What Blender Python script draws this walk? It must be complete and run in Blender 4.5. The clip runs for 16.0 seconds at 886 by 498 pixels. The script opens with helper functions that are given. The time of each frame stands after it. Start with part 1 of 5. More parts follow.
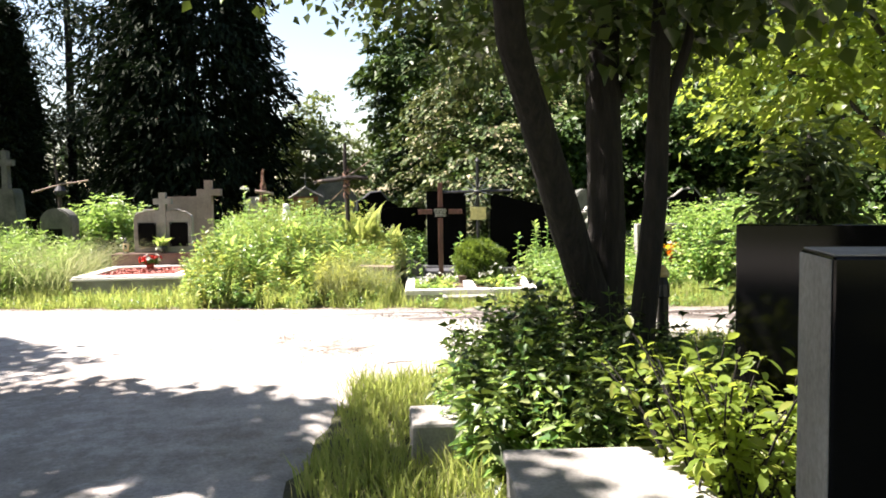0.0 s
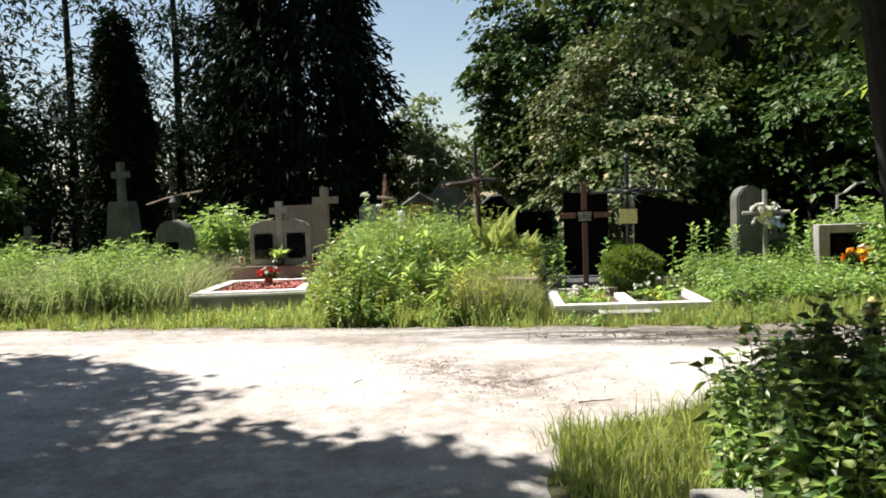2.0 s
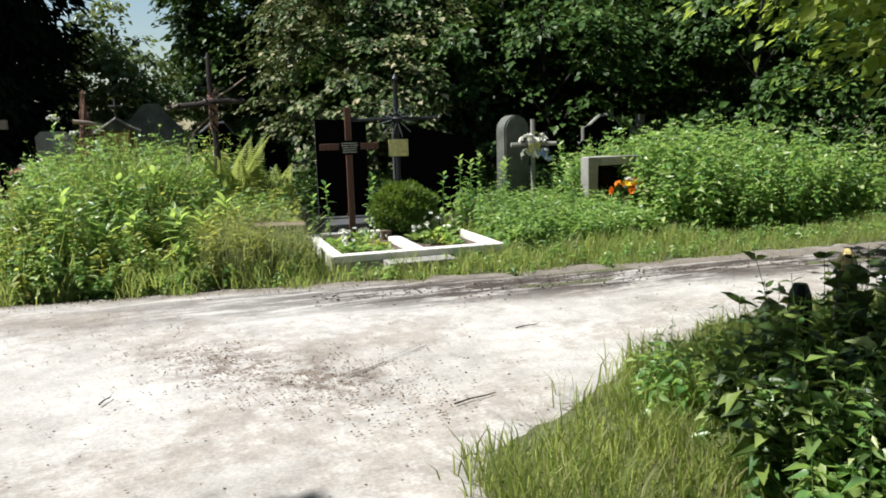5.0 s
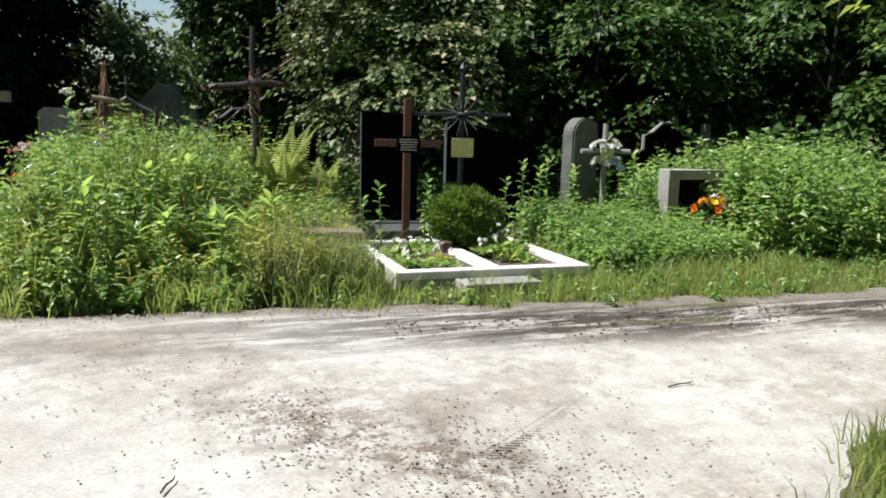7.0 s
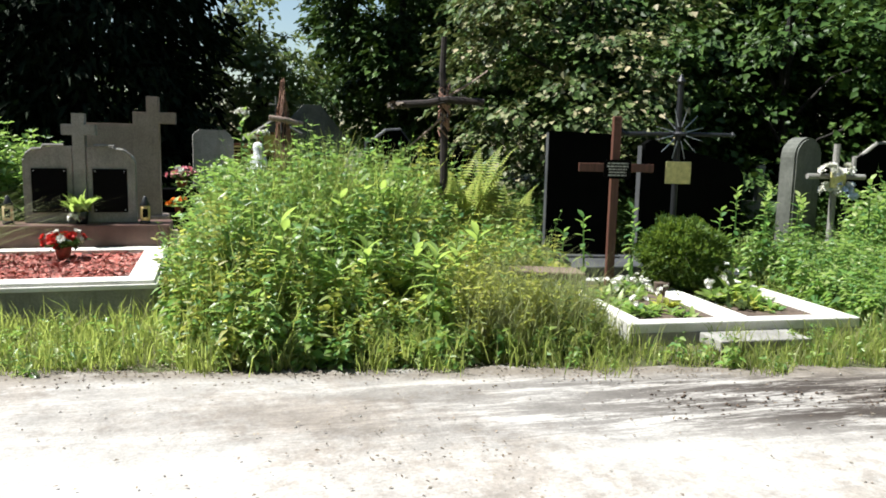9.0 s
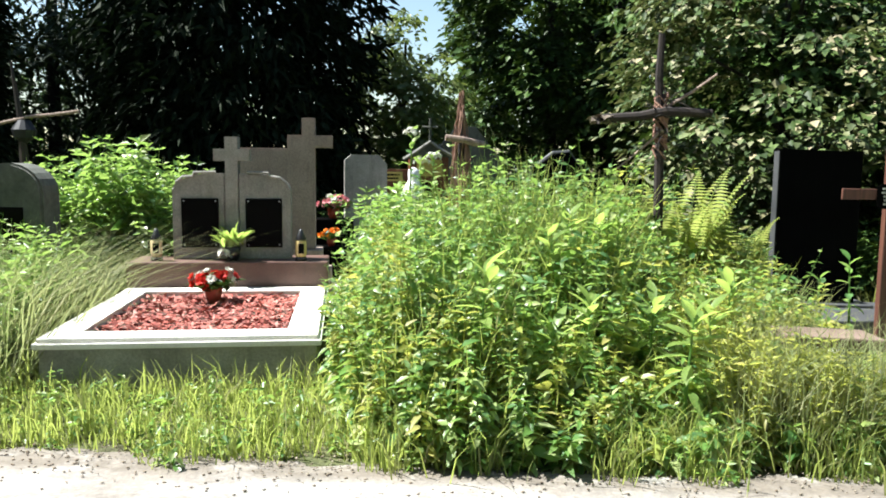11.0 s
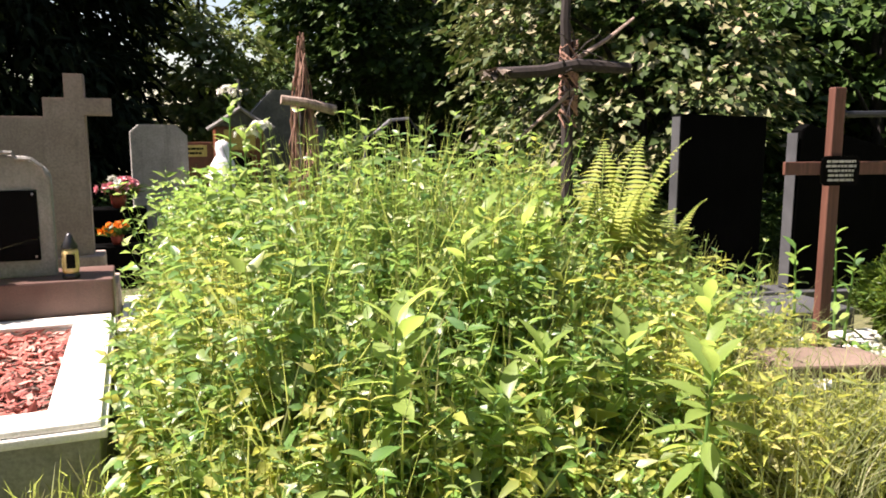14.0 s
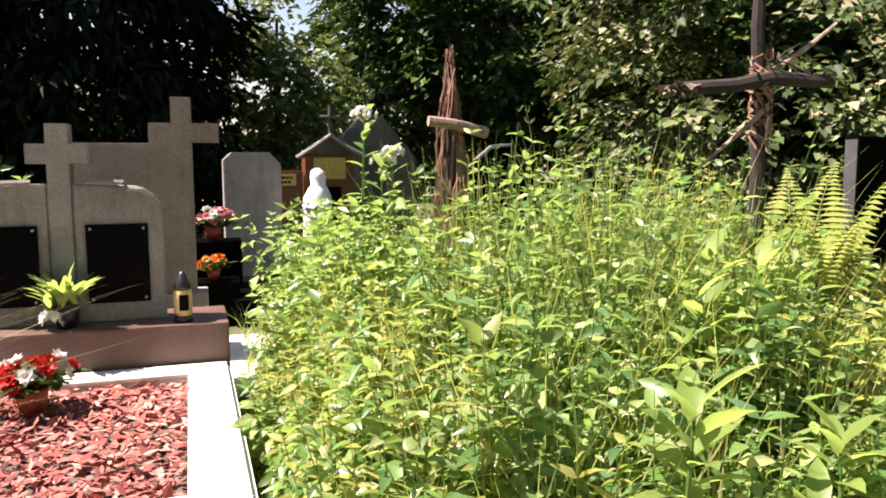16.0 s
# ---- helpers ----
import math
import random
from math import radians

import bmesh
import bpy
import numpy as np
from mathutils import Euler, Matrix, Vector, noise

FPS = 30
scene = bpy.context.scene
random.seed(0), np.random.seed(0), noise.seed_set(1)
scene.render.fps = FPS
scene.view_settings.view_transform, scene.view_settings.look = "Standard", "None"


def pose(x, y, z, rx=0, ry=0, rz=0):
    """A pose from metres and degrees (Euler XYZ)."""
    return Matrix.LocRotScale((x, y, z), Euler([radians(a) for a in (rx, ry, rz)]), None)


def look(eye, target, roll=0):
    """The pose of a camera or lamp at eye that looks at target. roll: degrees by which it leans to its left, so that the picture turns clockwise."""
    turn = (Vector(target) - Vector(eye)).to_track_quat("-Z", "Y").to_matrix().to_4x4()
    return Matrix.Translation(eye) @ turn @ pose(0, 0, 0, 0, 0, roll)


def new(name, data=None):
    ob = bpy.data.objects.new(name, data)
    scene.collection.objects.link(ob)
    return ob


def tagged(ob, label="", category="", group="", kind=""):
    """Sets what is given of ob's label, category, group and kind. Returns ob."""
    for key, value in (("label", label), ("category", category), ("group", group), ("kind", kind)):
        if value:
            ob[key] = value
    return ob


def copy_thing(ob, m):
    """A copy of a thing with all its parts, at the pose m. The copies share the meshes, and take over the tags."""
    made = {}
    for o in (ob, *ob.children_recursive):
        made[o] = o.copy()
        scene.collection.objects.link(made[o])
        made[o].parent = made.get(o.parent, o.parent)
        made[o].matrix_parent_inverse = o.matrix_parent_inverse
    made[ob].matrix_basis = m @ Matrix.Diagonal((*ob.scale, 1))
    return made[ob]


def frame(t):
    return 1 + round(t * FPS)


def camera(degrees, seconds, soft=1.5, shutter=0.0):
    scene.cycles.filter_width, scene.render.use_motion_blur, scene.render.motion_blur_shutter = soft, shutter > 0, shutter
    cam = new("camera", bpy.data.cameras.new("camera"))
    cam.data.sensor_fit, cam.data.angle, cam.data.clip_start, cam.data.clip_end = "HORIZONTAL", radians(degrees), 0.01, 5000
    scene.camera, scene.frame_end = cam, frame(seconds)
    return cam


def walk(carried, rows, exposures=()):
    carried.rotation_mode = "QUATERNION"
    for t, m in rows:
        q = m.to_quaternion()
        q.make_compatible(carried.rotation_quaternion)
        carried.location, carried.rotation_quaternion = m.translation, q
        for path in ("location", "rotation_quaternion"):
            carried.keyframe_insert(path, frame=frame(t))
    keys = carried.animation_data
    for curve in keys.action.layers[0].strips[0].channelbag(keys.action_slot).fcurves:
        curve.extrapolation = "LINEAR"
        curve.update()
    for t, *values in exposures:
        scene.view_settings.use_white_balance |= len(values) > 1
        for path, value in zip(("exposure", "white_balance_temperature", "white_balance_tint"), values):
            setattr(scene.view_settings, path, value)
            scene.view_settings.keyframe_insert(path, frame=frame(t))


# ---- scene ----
cam = camera(60.7, 16.0, soft=1.8)
PATH = [
    (0, (-0.123, 0.172, 1.521), (0.038, 2.161, 1.39), -0.9),
    (0.5, (-0.336, 0.516, 1.518), (-0.227, 2.511, 1.435), -1.3),
    (1, (-0.533, 0.793, 1.502), (-0.389, 2.778, 1.302), -2.0),
    (1.5, (-0.721, 1.137, 1.505), (-0.734, 3.128, 1.324), -0.9),
    (2, (-0.864, 1.485, 1.509), (-0.934, 3.481, 1.4), -2.2),
    (2.5, (-1.015, 1.791, 1.49), (-1.162, 3.781, 1.347), -1.3),
    (3, (-1.137, 2.164, 1.468), (-1.02, 4.154, 1.305), -0.0),
    (3.5, (-1.266, 2.465, 1.491), (-0.813, 4.403, 1.296), 0.8),
    (5.8, (-1.693, 4.016, 1.497), (-0.955, 5.845, 1.168), -1.2),
    (6, (-1.737, 4.172, 1.492), (-1.013, 6.012, 1.193), -0.5),
    (6.5, (-1.838, 4.516, 1.504), (-1.19, 6.377, 1.164), 0.8),
    (7, (-1.957, 4.88, 1.492), (-1.205, 6.706, 1.176), 1.5),
    (7.5, (-2.074, 5.265, 1.5), (-1.511, 7.166, 1.233), 0.2),
    (8, (-2.224, 5.563, 1.506), (-1.761, 7.486, 1.211), 1.6),
    (8.2, (-2.308, 5.705, 1.515), (-1.787, 7.616, 1.235), 1.4),
    (10.3, (-2.861, 7.11, 1.415), (-2.465, 9.052, 1.152), 0.3),
    (10.5, (-2.878, 7.274, 1.429), (-2.602, 9.251, 1.295), -0.7),
    (11, (-2.938, 7.629, 1.457), (-2.747, 9.609, 1.248), 0.7),
    (11.5, (-3.022, 7.99, 1.465), (-2.956, 9.984, 1.327), 1.1),
    (12, (-3.083, 8.302, 1.482), (-3.141, 10.292, 1.292), 0.9),
    (12.5, (-3.113, 8.681, 1.48), (-3.178, 10.668, 1.254), 1.1),
    (13, (-3.184, 8.946, 1.478), (-3.107, 10.93, 1.241), 0.3),
    (13.5, (-3.142, 9.124, 1.493), (-2.618, 11.033, 1.214), 0.6),
    (14, (-2.999, 9.318, 1.491), (-2.311, 11.174, 1.203), -0.0),
    (14.5, (-2.942, 9.416, 1.49), (-2.16, 11.24, 1.244), -1.1),
    (15, (-3.034, 9.582, 1.482), (-2.425, 11.467, 1.203), -1.7),
    (15.5, (-3.213, 9.827, 1.509), (-2.474, 11.676, 1.318), 0.0),
    (16, (-3.352, 10.085, 1.482), (-2.789, 11.993, 1.268), -0.2),
]
EXPOSURES = [(0, 2.21, 6900, 19), (0.8, 1.81, 6900, 19), (1.5, 1.36, 6800, 17), (2.0, 1.31, 6800, 12), (3.5, 1.21, 6500, 8), (6.0, 0.91, 6300, 8), (8.2, 1.08, 6300, 8), (10.5, 1.63, 6300, 6), (11.2, 1.78, 6300, 6), (12.5, 1.86, 6400, 8), (13.3, 1.72, 6800, 12), (14.3, 1.83, 7200, 26), (16.0, 1.8, 7200, 26)]
walk(cam, [(t, look(eye, target, roll)) for t, eye, target, roll in PATH], EXPOSURES)

# ---- sky and sun ----
SUN_TRAVEL = Vector((0.60, -0.15, -1.0)).normalized()
world = bpy.data.worlds.new("sky")
scene.world = world
world.use_nodes = True
wn = world.node_tree
sky = wn.nodes.new("ShaderNodeTexSky")
sky.sky_type, sky.sun_disc = "NISHITA", False
sky.dust_density, sky.air_density = 0.7, 1.3
sky.sun_elevation = math.asin(-SUN_TRAVEL.z)
sky.sun_rotation = math.atan2(-SUN_TRAVEL.x, -SUN_TRAVEL.y)
wn.links.new(sky.outputs[0], wn.nodes["Background"].inputs[0])
wn.nodes["Background"].inputs[1].default_value = 0.055
sun_data = bpy.data.lights.new("sun", "SUN")
sun_data.energy, sun_data.angle, sun_data.color = 5.0, radians(0.55), (1.0, 0.97, 0.92)
sun = new("sun", sun_data)
sun.rotation_euler = SUN_TRAVEL.to_track_quat("-Z", "Y").to_euler()


# ---- materials ----
def material(name, build):
    m = bpy.data.materials.new(name)
    m.use_nodes = True
    nt = m.node_tree
    build(nt, nt.nodes["Principled BSDF"])
    return m


def node(nt, kind, **values):
    n = nt.nodes.new(kind)
    for key, value in values.items():
        n.inputs[key.replace("_", " ")].default_value = value
    return n


def ramp(nt, fac, stops):
    r = nt.nodes.new("ShaderNodeValToRGB")
    while len(r.color_ramp.elements) < len(stops):
        r.color_ramp.elements.new(0.5)
    for e, (at, colour) in zip(r.color_ramp.elements, stops):
        e.position, e.color = at, (*colour, 1)
    nt.links.new(fac, r.inputs[0])
    return r.outputs[0]


def coords(nt, scale=(1, 1, 1)):
    g = nt.nodes.new("ShaderNodeNewGeometry")
    mp = nt.nodes.new("ShaderNodeMapping")
    mp.inputs["Scale"].default_value = scale
    nt.links.new(g.outputs["Position"], mp.inputs["Vector"])
    return mp.outputs[0]


def noise_of(nt, vec, scale, detail=4.0, rough=0.6):
    n = node(nt, "ShaderNodeTexNoise", Scale=scale, Detail=detail, Roughness=rough)
    nt.links.new(vec, n.inputs["Vector"])
    return n.outputs[0]


def mixed(nt, fac, a, b, mode="MIX"):
    m = nt.nodes.new("ShaderNodeMix")
    m.data_type, m.blend_type = "RGBA", mode
    for value, slot in ((fac, 0), (a, 6), (b, 7)):
        if isinstance(value, bpy.types.NodeSocket):
            nt.links.new(value, m.inputs[slot])
        else:
            m.inputs[slot].default_value = value if slot == 0 else (*value, 1)
    return m.outputs[2]


def maths(nt, op, a, b=0.0):
    m = nt.nodes.new("ShaderNodeMath")
    m.operation = op
    for value, slot in ((a, 0), (b, 1)):
        if isinstance(value, bpy.types.NodeSocket):
            nt.links.new(value, m.inputs[slot])
        else:
            m.inputs[slot].default_value = value
    return m.outputs[0]


def bump(nt, bsdf, height, strength, distance):
    b = node(nt, "ShaderNodeBump", Strength=strength, Distance=distance)
    nt.links.new(height, b.inputs["Height"])
    nt.links.new(b.outputs[0], bsdf.inputs["Normal"])


def stony(name, dark, light, spot, rough=0.85, grain=60.0, metal=0.0, spots=0.35, relief=0.004):
    """Weathered mineral, painted or metal surface: broad stains, fine grain, a speckle and a relief."""
    def build(nt, b):
        vec = coords(nt)
        wide = noise_of(nt, vec, 3.1, 6)
        fine = noise_of(nt, vec, grain, 3)
        base = ramp(nt, wide, [(0.3, dark), (0.7, light)])
        streak = noise_of(nt, coords(nt, (9, 9, 0.9)), 2.0, 5)
        base = mixed(nt, maths(nt, "MULTIPLY", ramp(nt, streak, [(0.52, (0, 0, 0)), (0.72, (1, 1, 1))]), spots), base, spot)
        base = mixed(nt, 0.35, base, ramp(nt, fine, [(0.3, (0.25, 0.25, 0.25)), (0.7, (0.8, 0.8, 0.8))]), "OVERLAY")
        nt.links.new(base, b.inputs["Base Color"])
        nt.links.new(ramp(nt, wide, [(0.3, (rough * 0.8,) * 3), (0.8, (min(1, rough * 1.15),) * 3)]), b.inputs["Roughness"])
        b.inputs["Metallic"].default_value = metal
        bump(nt, b, mixed(nt, 0.5, fine, wide), 0.5, relief)
    return material(name, build)


def leafy(name, tones, through_tone, gloss=0.45, glow=0.35, shine=0.3):
    """Leaf: a tone for each leaf, blotches, light passing through."""
    def build(nt, b):
        g = nt.nodes.new("ShaderNodeNewGeometry")
        n = len(tones)
        tone = ramp(nt, g.outputs["Random Per Island"], [((i + 0.5) / n, c) for i, c in enumerate(tones)])
        blotch = noise_of(nt, coords(nt), 1.3, 4)
        tone = mixed(nt, 0.45, tone, ramp(nt, blotch, [(0.35, (0.3, 0.34, 0.3)), (0.65, (0.75, 0.72, 0.55))]), "OVERLAY")
        nt.links.new(tone, b.inputs["Base Color"])
        b.inputs["Roughness"].default_value = gloss
        b.inputs["Specular IOR Level"].default_value = shine
        t = node(nt, "ShaderNodeBsdfTranslucent")
        nt.links.new(mixed(nt, 0.8, tone, through_tone), t.inputs["Color"])
        mix = node(nt, "ShaderNodeMixShader", Fac=glow)
        nt.links.new(b.outputs[0], mix.inputs[1])
        nt.links.new(t.outputs[0], mix.inputs[2])
        nt.links.new(mix.outputs[0], nt.nodes["Material Output"].inputs["Surface"])
    return material(name, build)


def plain(name, colour, rough=0.5, metal=0.0, grain=40.0, vary=0.25):
    def build(nt, b):
        n = noise_of(nt, coords(nt), grain, 4)
        low = tuple(c * (1 - vary) for c in colour)
        high = tuple(min(1, c * (1 + vary)) for c in colour)
        nt.links.new(ramp(nt, n, [(0.3, low), (0.7, high)]), b.inputs["Base Color"])
        b.inputs["Roughness"].default_value, b.inputs["Metallic"].default_value = rough, metal
        bump(nt, b, n, 0.2, 0.002)
    return material(name, build)


def road_build(nt, b):
    vec = coords(nt)
    wide = noise_of(nt, vec, 0.7, 6, 0.62)
    mid = noise_of(nt, vec, 4.0, 6, 0.65)
    fine = noise_of(nt, vec, 45, 4, 0.7)
    base = ramp(nt, wide, [(0.34, (0.27, 0.25, 0.228)), (0.48, (0.345, 0.325, 0.302)), (0.64, (0.40, 0.382, 0.36))])
    # leaf litter and damp soil pressed into the gravel
    litter = ramp(nt, maths(nt, "ADD", maths(nt, "MULTIPLY", noise_of(nt, vec, 0.55, 3), 0.62), maths(nt, "MULTIPLY", noise_of(nt, vec, 9, 5, 0.75), 0.38)), [(0.49, (0, 0, 0)), (0.56, (1, 1, 1))])
    base = mixed(nt, maths(nt, "MULTIPLY", litter, 0.5), base, (0.18, 0.145, 0.115))
    # a strip of leaf litter where the two tracks meet
    spot = nt.nodes.new("ShaderNodeSeparateXYZ")
    nt.links.new(vec, spot.inputs[0])
    across = maths(nt, "ABSOLUTE", maths(nt, "SUBTRACT", maths(nt, "ADD", maths(nt, "MULTIPLY", spot.outputs["X"], 0.74), maths(nt, "MULTIPLY", spot.outputs["Y"], 0.67)), 4.75))
    length = maths(nt, "ABSOLUTE", maths(nt, "SUBTRACT", maths(nt, "SUBTRACT", maths(nt, "MULTIPLY", spot.outputs["Y"], 0.74), maths(nt, "MULTIPLY", spot.outputs["X"], 0.67)), 6.6))
    strip = maths(nt, "MULTIPLY", ramp(nt, across, [(0.08, (1, 1, 1)), (0.55, (0, 0, 0))]), ramp(nt, length, [(0.6, (1, 1, 1)), (1.0, (0.15, 0.15, 0.15))]))
    torn = ramp(nt, noise_of(nt, vec, 7.0, 7, 0.78), [(0.46, (0, 0, 0)), (0.56, (1, 1, 1))])
    base = mixed(nt, maths(nt, "MULTIPLY", maths(nt, "MULTIPLY", strip, torn), 0.9), base, (0.115, 0.085, 0.068))
    # wheel ruts of dark earth along the far edge
    sep = nt.nodes.new("ShaderNodeSeparateXYZ")
    nt.links.new(vec, sep.inputs[0])
    line = maths(nt, "ADD", sep.outputs["Y"], maths(nt, "MULTIPLY", sep.outputs["X"], 0.13))
    off = maths(nt, "ABSOLUTE", maths(nt, "SUBTRACT", line, 10.05))
    band = ramp(nt, off, [(0.35, (1, 1, 1)), (0.85, (0, 0, 0))])
    streak = ramp(nt, noise_of(nt, coords(nt, (0.9, 7.0, 1)), 1.0, 8, 0.8), [(0.43, (0.12, 0.12, 0.12)), (0.52, (1, 1, 1))])
    along = ramp(nt, maths(nt, "MULTIPLY", maths(nt, "ADD", sep.outputs["X"], 4.0), 0.12), [(0.2, (0.25, 0.25, 0.25)), (0.55, (1, 1, 1))])
    mud = maths(nt, "MULTIPLY", maths(nt, "MULTIPLY", band, streak), along)
    base = mixed(nt, mud, base, (0.036, 0.027, 0.022))
    # bare grey earth where the track meets the verge
    rim = maths(nt, "ABSOLUTE", maths(nt, "SUBTRACT", maths(nt, "ADD", spot.outputs["Y"], maths(nt, "MULTIPLY", spot.outputs["X"], 0.155)), 10.74))
    earth = maths(nt, "MULTIPLY", ramp(nt, rim, [(0.12, (1, 1, 1)), (0.28, (0, 0, 0))]), ramp(nt, noise_of(nt, vec, 3.5, 6, 0.7), [(0.34, (0.2, 0.2, 0.2)), (0.5, (1, 1, 1))]))
    base = mixed(nt, earth, base, (0.15, 0.128, 0.105))
    base = mixed(nt, 0.32, base, ramp(nt, fine, [(0.32, (0.2, 0.2, 0.2)), (0.68, (0.8, 0.8, 0.8))]), "OVERLAY")
    base = mixed(nt, 0.55, base, ramp(nt, mid, [(0.3, (0.32, 0.32, 0.32)), (0.7, (0.68, 0.68, 0.68))]), "OVERLAY")
    nt.links.new(base, b.inputs["Base Color"])
    b.inputs["Roughness"].default_value = 0.95
    bump(nt, b, mixed(nt, 0.6, fine, mid), 0.8, 0.014)


def ground_build(nt, b):
    vec = coords(nt)
    wide, fine = noise_of(nt, vec, 1.1, 6), noise_of(nt, vec, 30, 4, 0.7)
    base = ramp(nt, wide, [(0.3, (0.06, 0.05, 0.032)), (0.5, (0.075, 0.085, 0.03)), (0.7, (0.12, 0.115, 0.05))])
    base = mixed(nt, 0.5, base, ramp(nt, fine, [(0.3, (0.2, 0.2, 0.2)), (0.7, (0.8, 0.8, 0.8))]), "OVERLAY")
    nt.links.new(base, b.inputs["Base Color"])
    b.inputs["Roughness"].default_value = 1.0
    bump(nt, b, fine, 0.8, 0.03)


def bark_build(nt, b):
    vec = coords(nt, (10, 10, 1.6))
    n = noise_of(nt, vec, 2.5, 6, 0.7)
    nt.links.new(ramp(nt, n, [(0.35, (0.008, 0.007, 0.006)), (0.6, (0.024, 0.020, 0.016)), (0.8, (0.055, 0.05, 0.038))]), b.inputs["Base Color"])
    b.inputs["Roughness"].default_value = 0.95
    bump(nt, b, n, 1.0, 0.03)


def wood_build(tones, rough):
    def build(nt, b):
        n = noise_of(nt, coords(nt, (40, 40, 2.5)), 1.0, 6, 0.65)
        nt.links.new(ramp(nt, n, [(0.35, tones[0]), (0.65, tones[1])]), b.inputs["Base Color"])
        b.inputs["Roughness"].default_value = rough
        bump(nt, b, n, 0.5, 0.004)
    return build


ROAD, GROUND, BARK = material("road gravel", road_build), material("soil and litter", ground_build), material("bark", bark_build)
CONCRETE = stony("weathered concrete", (0.17, 0.163, 0.148), (0.31, 0.298, 0.272), (0.09, 0.082, 0.07), 0.9)
CONCRETE_WARM = stony("warm render", (0.23, 0.175, 0.148), (0.34, 0.268, 0.228), (0.13, 0.10, 0.083), 0.9)
BROWN_STONE = stony("brown sandstone", (0.11, 0.075, 0.056), (0.19, 0.135, 0.105), (0.07, 0.05, 0.04), 0.9)
OLD_STONE = stony("lichened stone", (0.045, 0.05, 0.04), (0.125, 0.128, 0.11), (0.028, 0.034, 0.022), 0.95, 25.0, relief=0.01)
WHITE_KERB = stony("whitish terrazzo", (0.55, 0.53, 0.49), (0.72, 0.70, 0.66), (0.38, 0.36, 0.31), 0.7, 120.0, spots=0.25)
RED_STONE = stony("reddish terrazzo", (0.085, 0.045, 0.036), (0.14, 0.08, 0.064), (0.06, 0.042, 0.036), 0.5, 140.0)
GRANITE = stony("black polished granite", (0.003, 0.003, 0.003), (0.005, 0.005, 0.005), (0.008, 0.008, 0.008), 0.08, 200.0, spots=0.15, relief=0.0003)
GRANITE_ROUGH = stony("sawn dark granite", (0.04, 0.042, 0.045), (0.07, 0.072, 0.076), (0.03, 0.03, 0.03), 0.6, 180.0)
GRANITE.node_tree.nodes["Principled BSDF"].inputs["Specular IOR Level"].default_value = 0.2
GRANITE_DULL = stony("dull black granite", (0.0015, 0.0015, 0.0015), (0.003, 0.003, 0.003), (0.006, 0.006, 0.0055), 0.55, 200.0, relief=0.0005)
GRANITE_DULL.node_tree.nodes["Principled BSDF"].inputs["Specular IOR Level"].default_value = 0.02
PLAQUE = plain("black plaque", (0.002, 0.002, 0.0022), 0.35)
PLAQUE.node_tree.nodes["Principled BSDF"].inputs["Specular IOR Level"].default_value = 0.04
MULCH = leafy("red bark chips", [(0.27, 0.07, 0.06), (0.42, 0.15, 0.13), (0.34, 0.09, 0.08), (0.52, 0.28, 0.26), (0.20, 0.05, 0.045)], (0.2, 0.04, 0.03), 0.85, 0.0)
LITTER = leafy("dry leaf litter", [(0.16, 0.12, 0.095), (0.24, 0.19, 0.155), (0.11, 0.085, 0.07), (0.30, 0.26, 0.22)], (0.1, 0.06, 0.03), 0.9, 0.05)
SOIL = plain("grave soil", (0.085, 0.06, 0.045), 1.0, 0, 18, 0.5)
IRON = stony("rusty dark iron", (0.02, 0.018, 0.017), (0.055, 0.04, 0.032), (0.11, 0.05, 0.025), 0.75, 90.0, 0.3)
STEEL = plain("brushed pale steel", (0.32, 0.335, 0.36), 0.4, 0.8)
DARK_STEEL = plain("dark painted steel", (0.012, 0.013, 0.016), 0.5, 0.2)
BROWN_WOOD = material("red-brown painted wood", wood_build(((0.065, 0.024, 0.016), (0.125, 0.05, 0.033)), 0.55))
DARK_WOOD = material("weathered dark wood", wood_build(((0.012, 0.009, 0.008), (0.034, 0.024, 0.02)), 0.9))
GREY_WOOD = material("grey driftwood", wood_build(((0.16, 0.11, 0.085), (0.34, 0.26, 0.21)), 0.9))
DRY_VINE = plain("dry reddish vine", (0.22, 0.12, 0.085), 0.9)
YELLOW = plain("yellowed enamel plate", (0.55, 0.50, 0.22), 0.45, 0.2, 20)
GOLD = plain("gilt lettering", (0.45, 0.36, 0.12), 0.4, 0.6)
PALE = plain("pale engraved lettering", (0.42, 0.42, 0.38), 0.6)
WHITE = plain("white painted plaster", (0.75, 0.76, 0.78), 0.6, 0, 25, 0.12)
RED_PETAL = leafy("red petals", [(0.60, 0.02, 0.02), (0.70, 0.05, 0.03), (0.45, 0.01, 0.015)], (0.7, 0.05, 0.03), 0.6, 0.2)
WHITE_PETAL = leafy("white petals", [(0.75, 0.74, 0.70), (0.82, 0.80, 0.76)], (0.8, 0.8, 0.75), 0.6, 0.2)
PINK_PETAL = leafy("pink petals", [(0.75, 0.20, 0.30), (0.80, 0.40, 0.45)], (0.8, 0.3, 0.35), 0.6, 0.2)
ORANGE_PETAL = leafy("orange petals", [(0.80, 0.16, 0.02), (0.85, 0.40, 0.03), (0.75, 0.10, 0.02)], (0.85, 0.3, 0.02), 0.6, 0.2)
YELLOW_PETAL = leafy("yellow petals", [(0.85, 0.60, 0.04), (0.85, 0.48, 0.03)], (0.85, 0.5, 0.02), 0.6, 0.2)
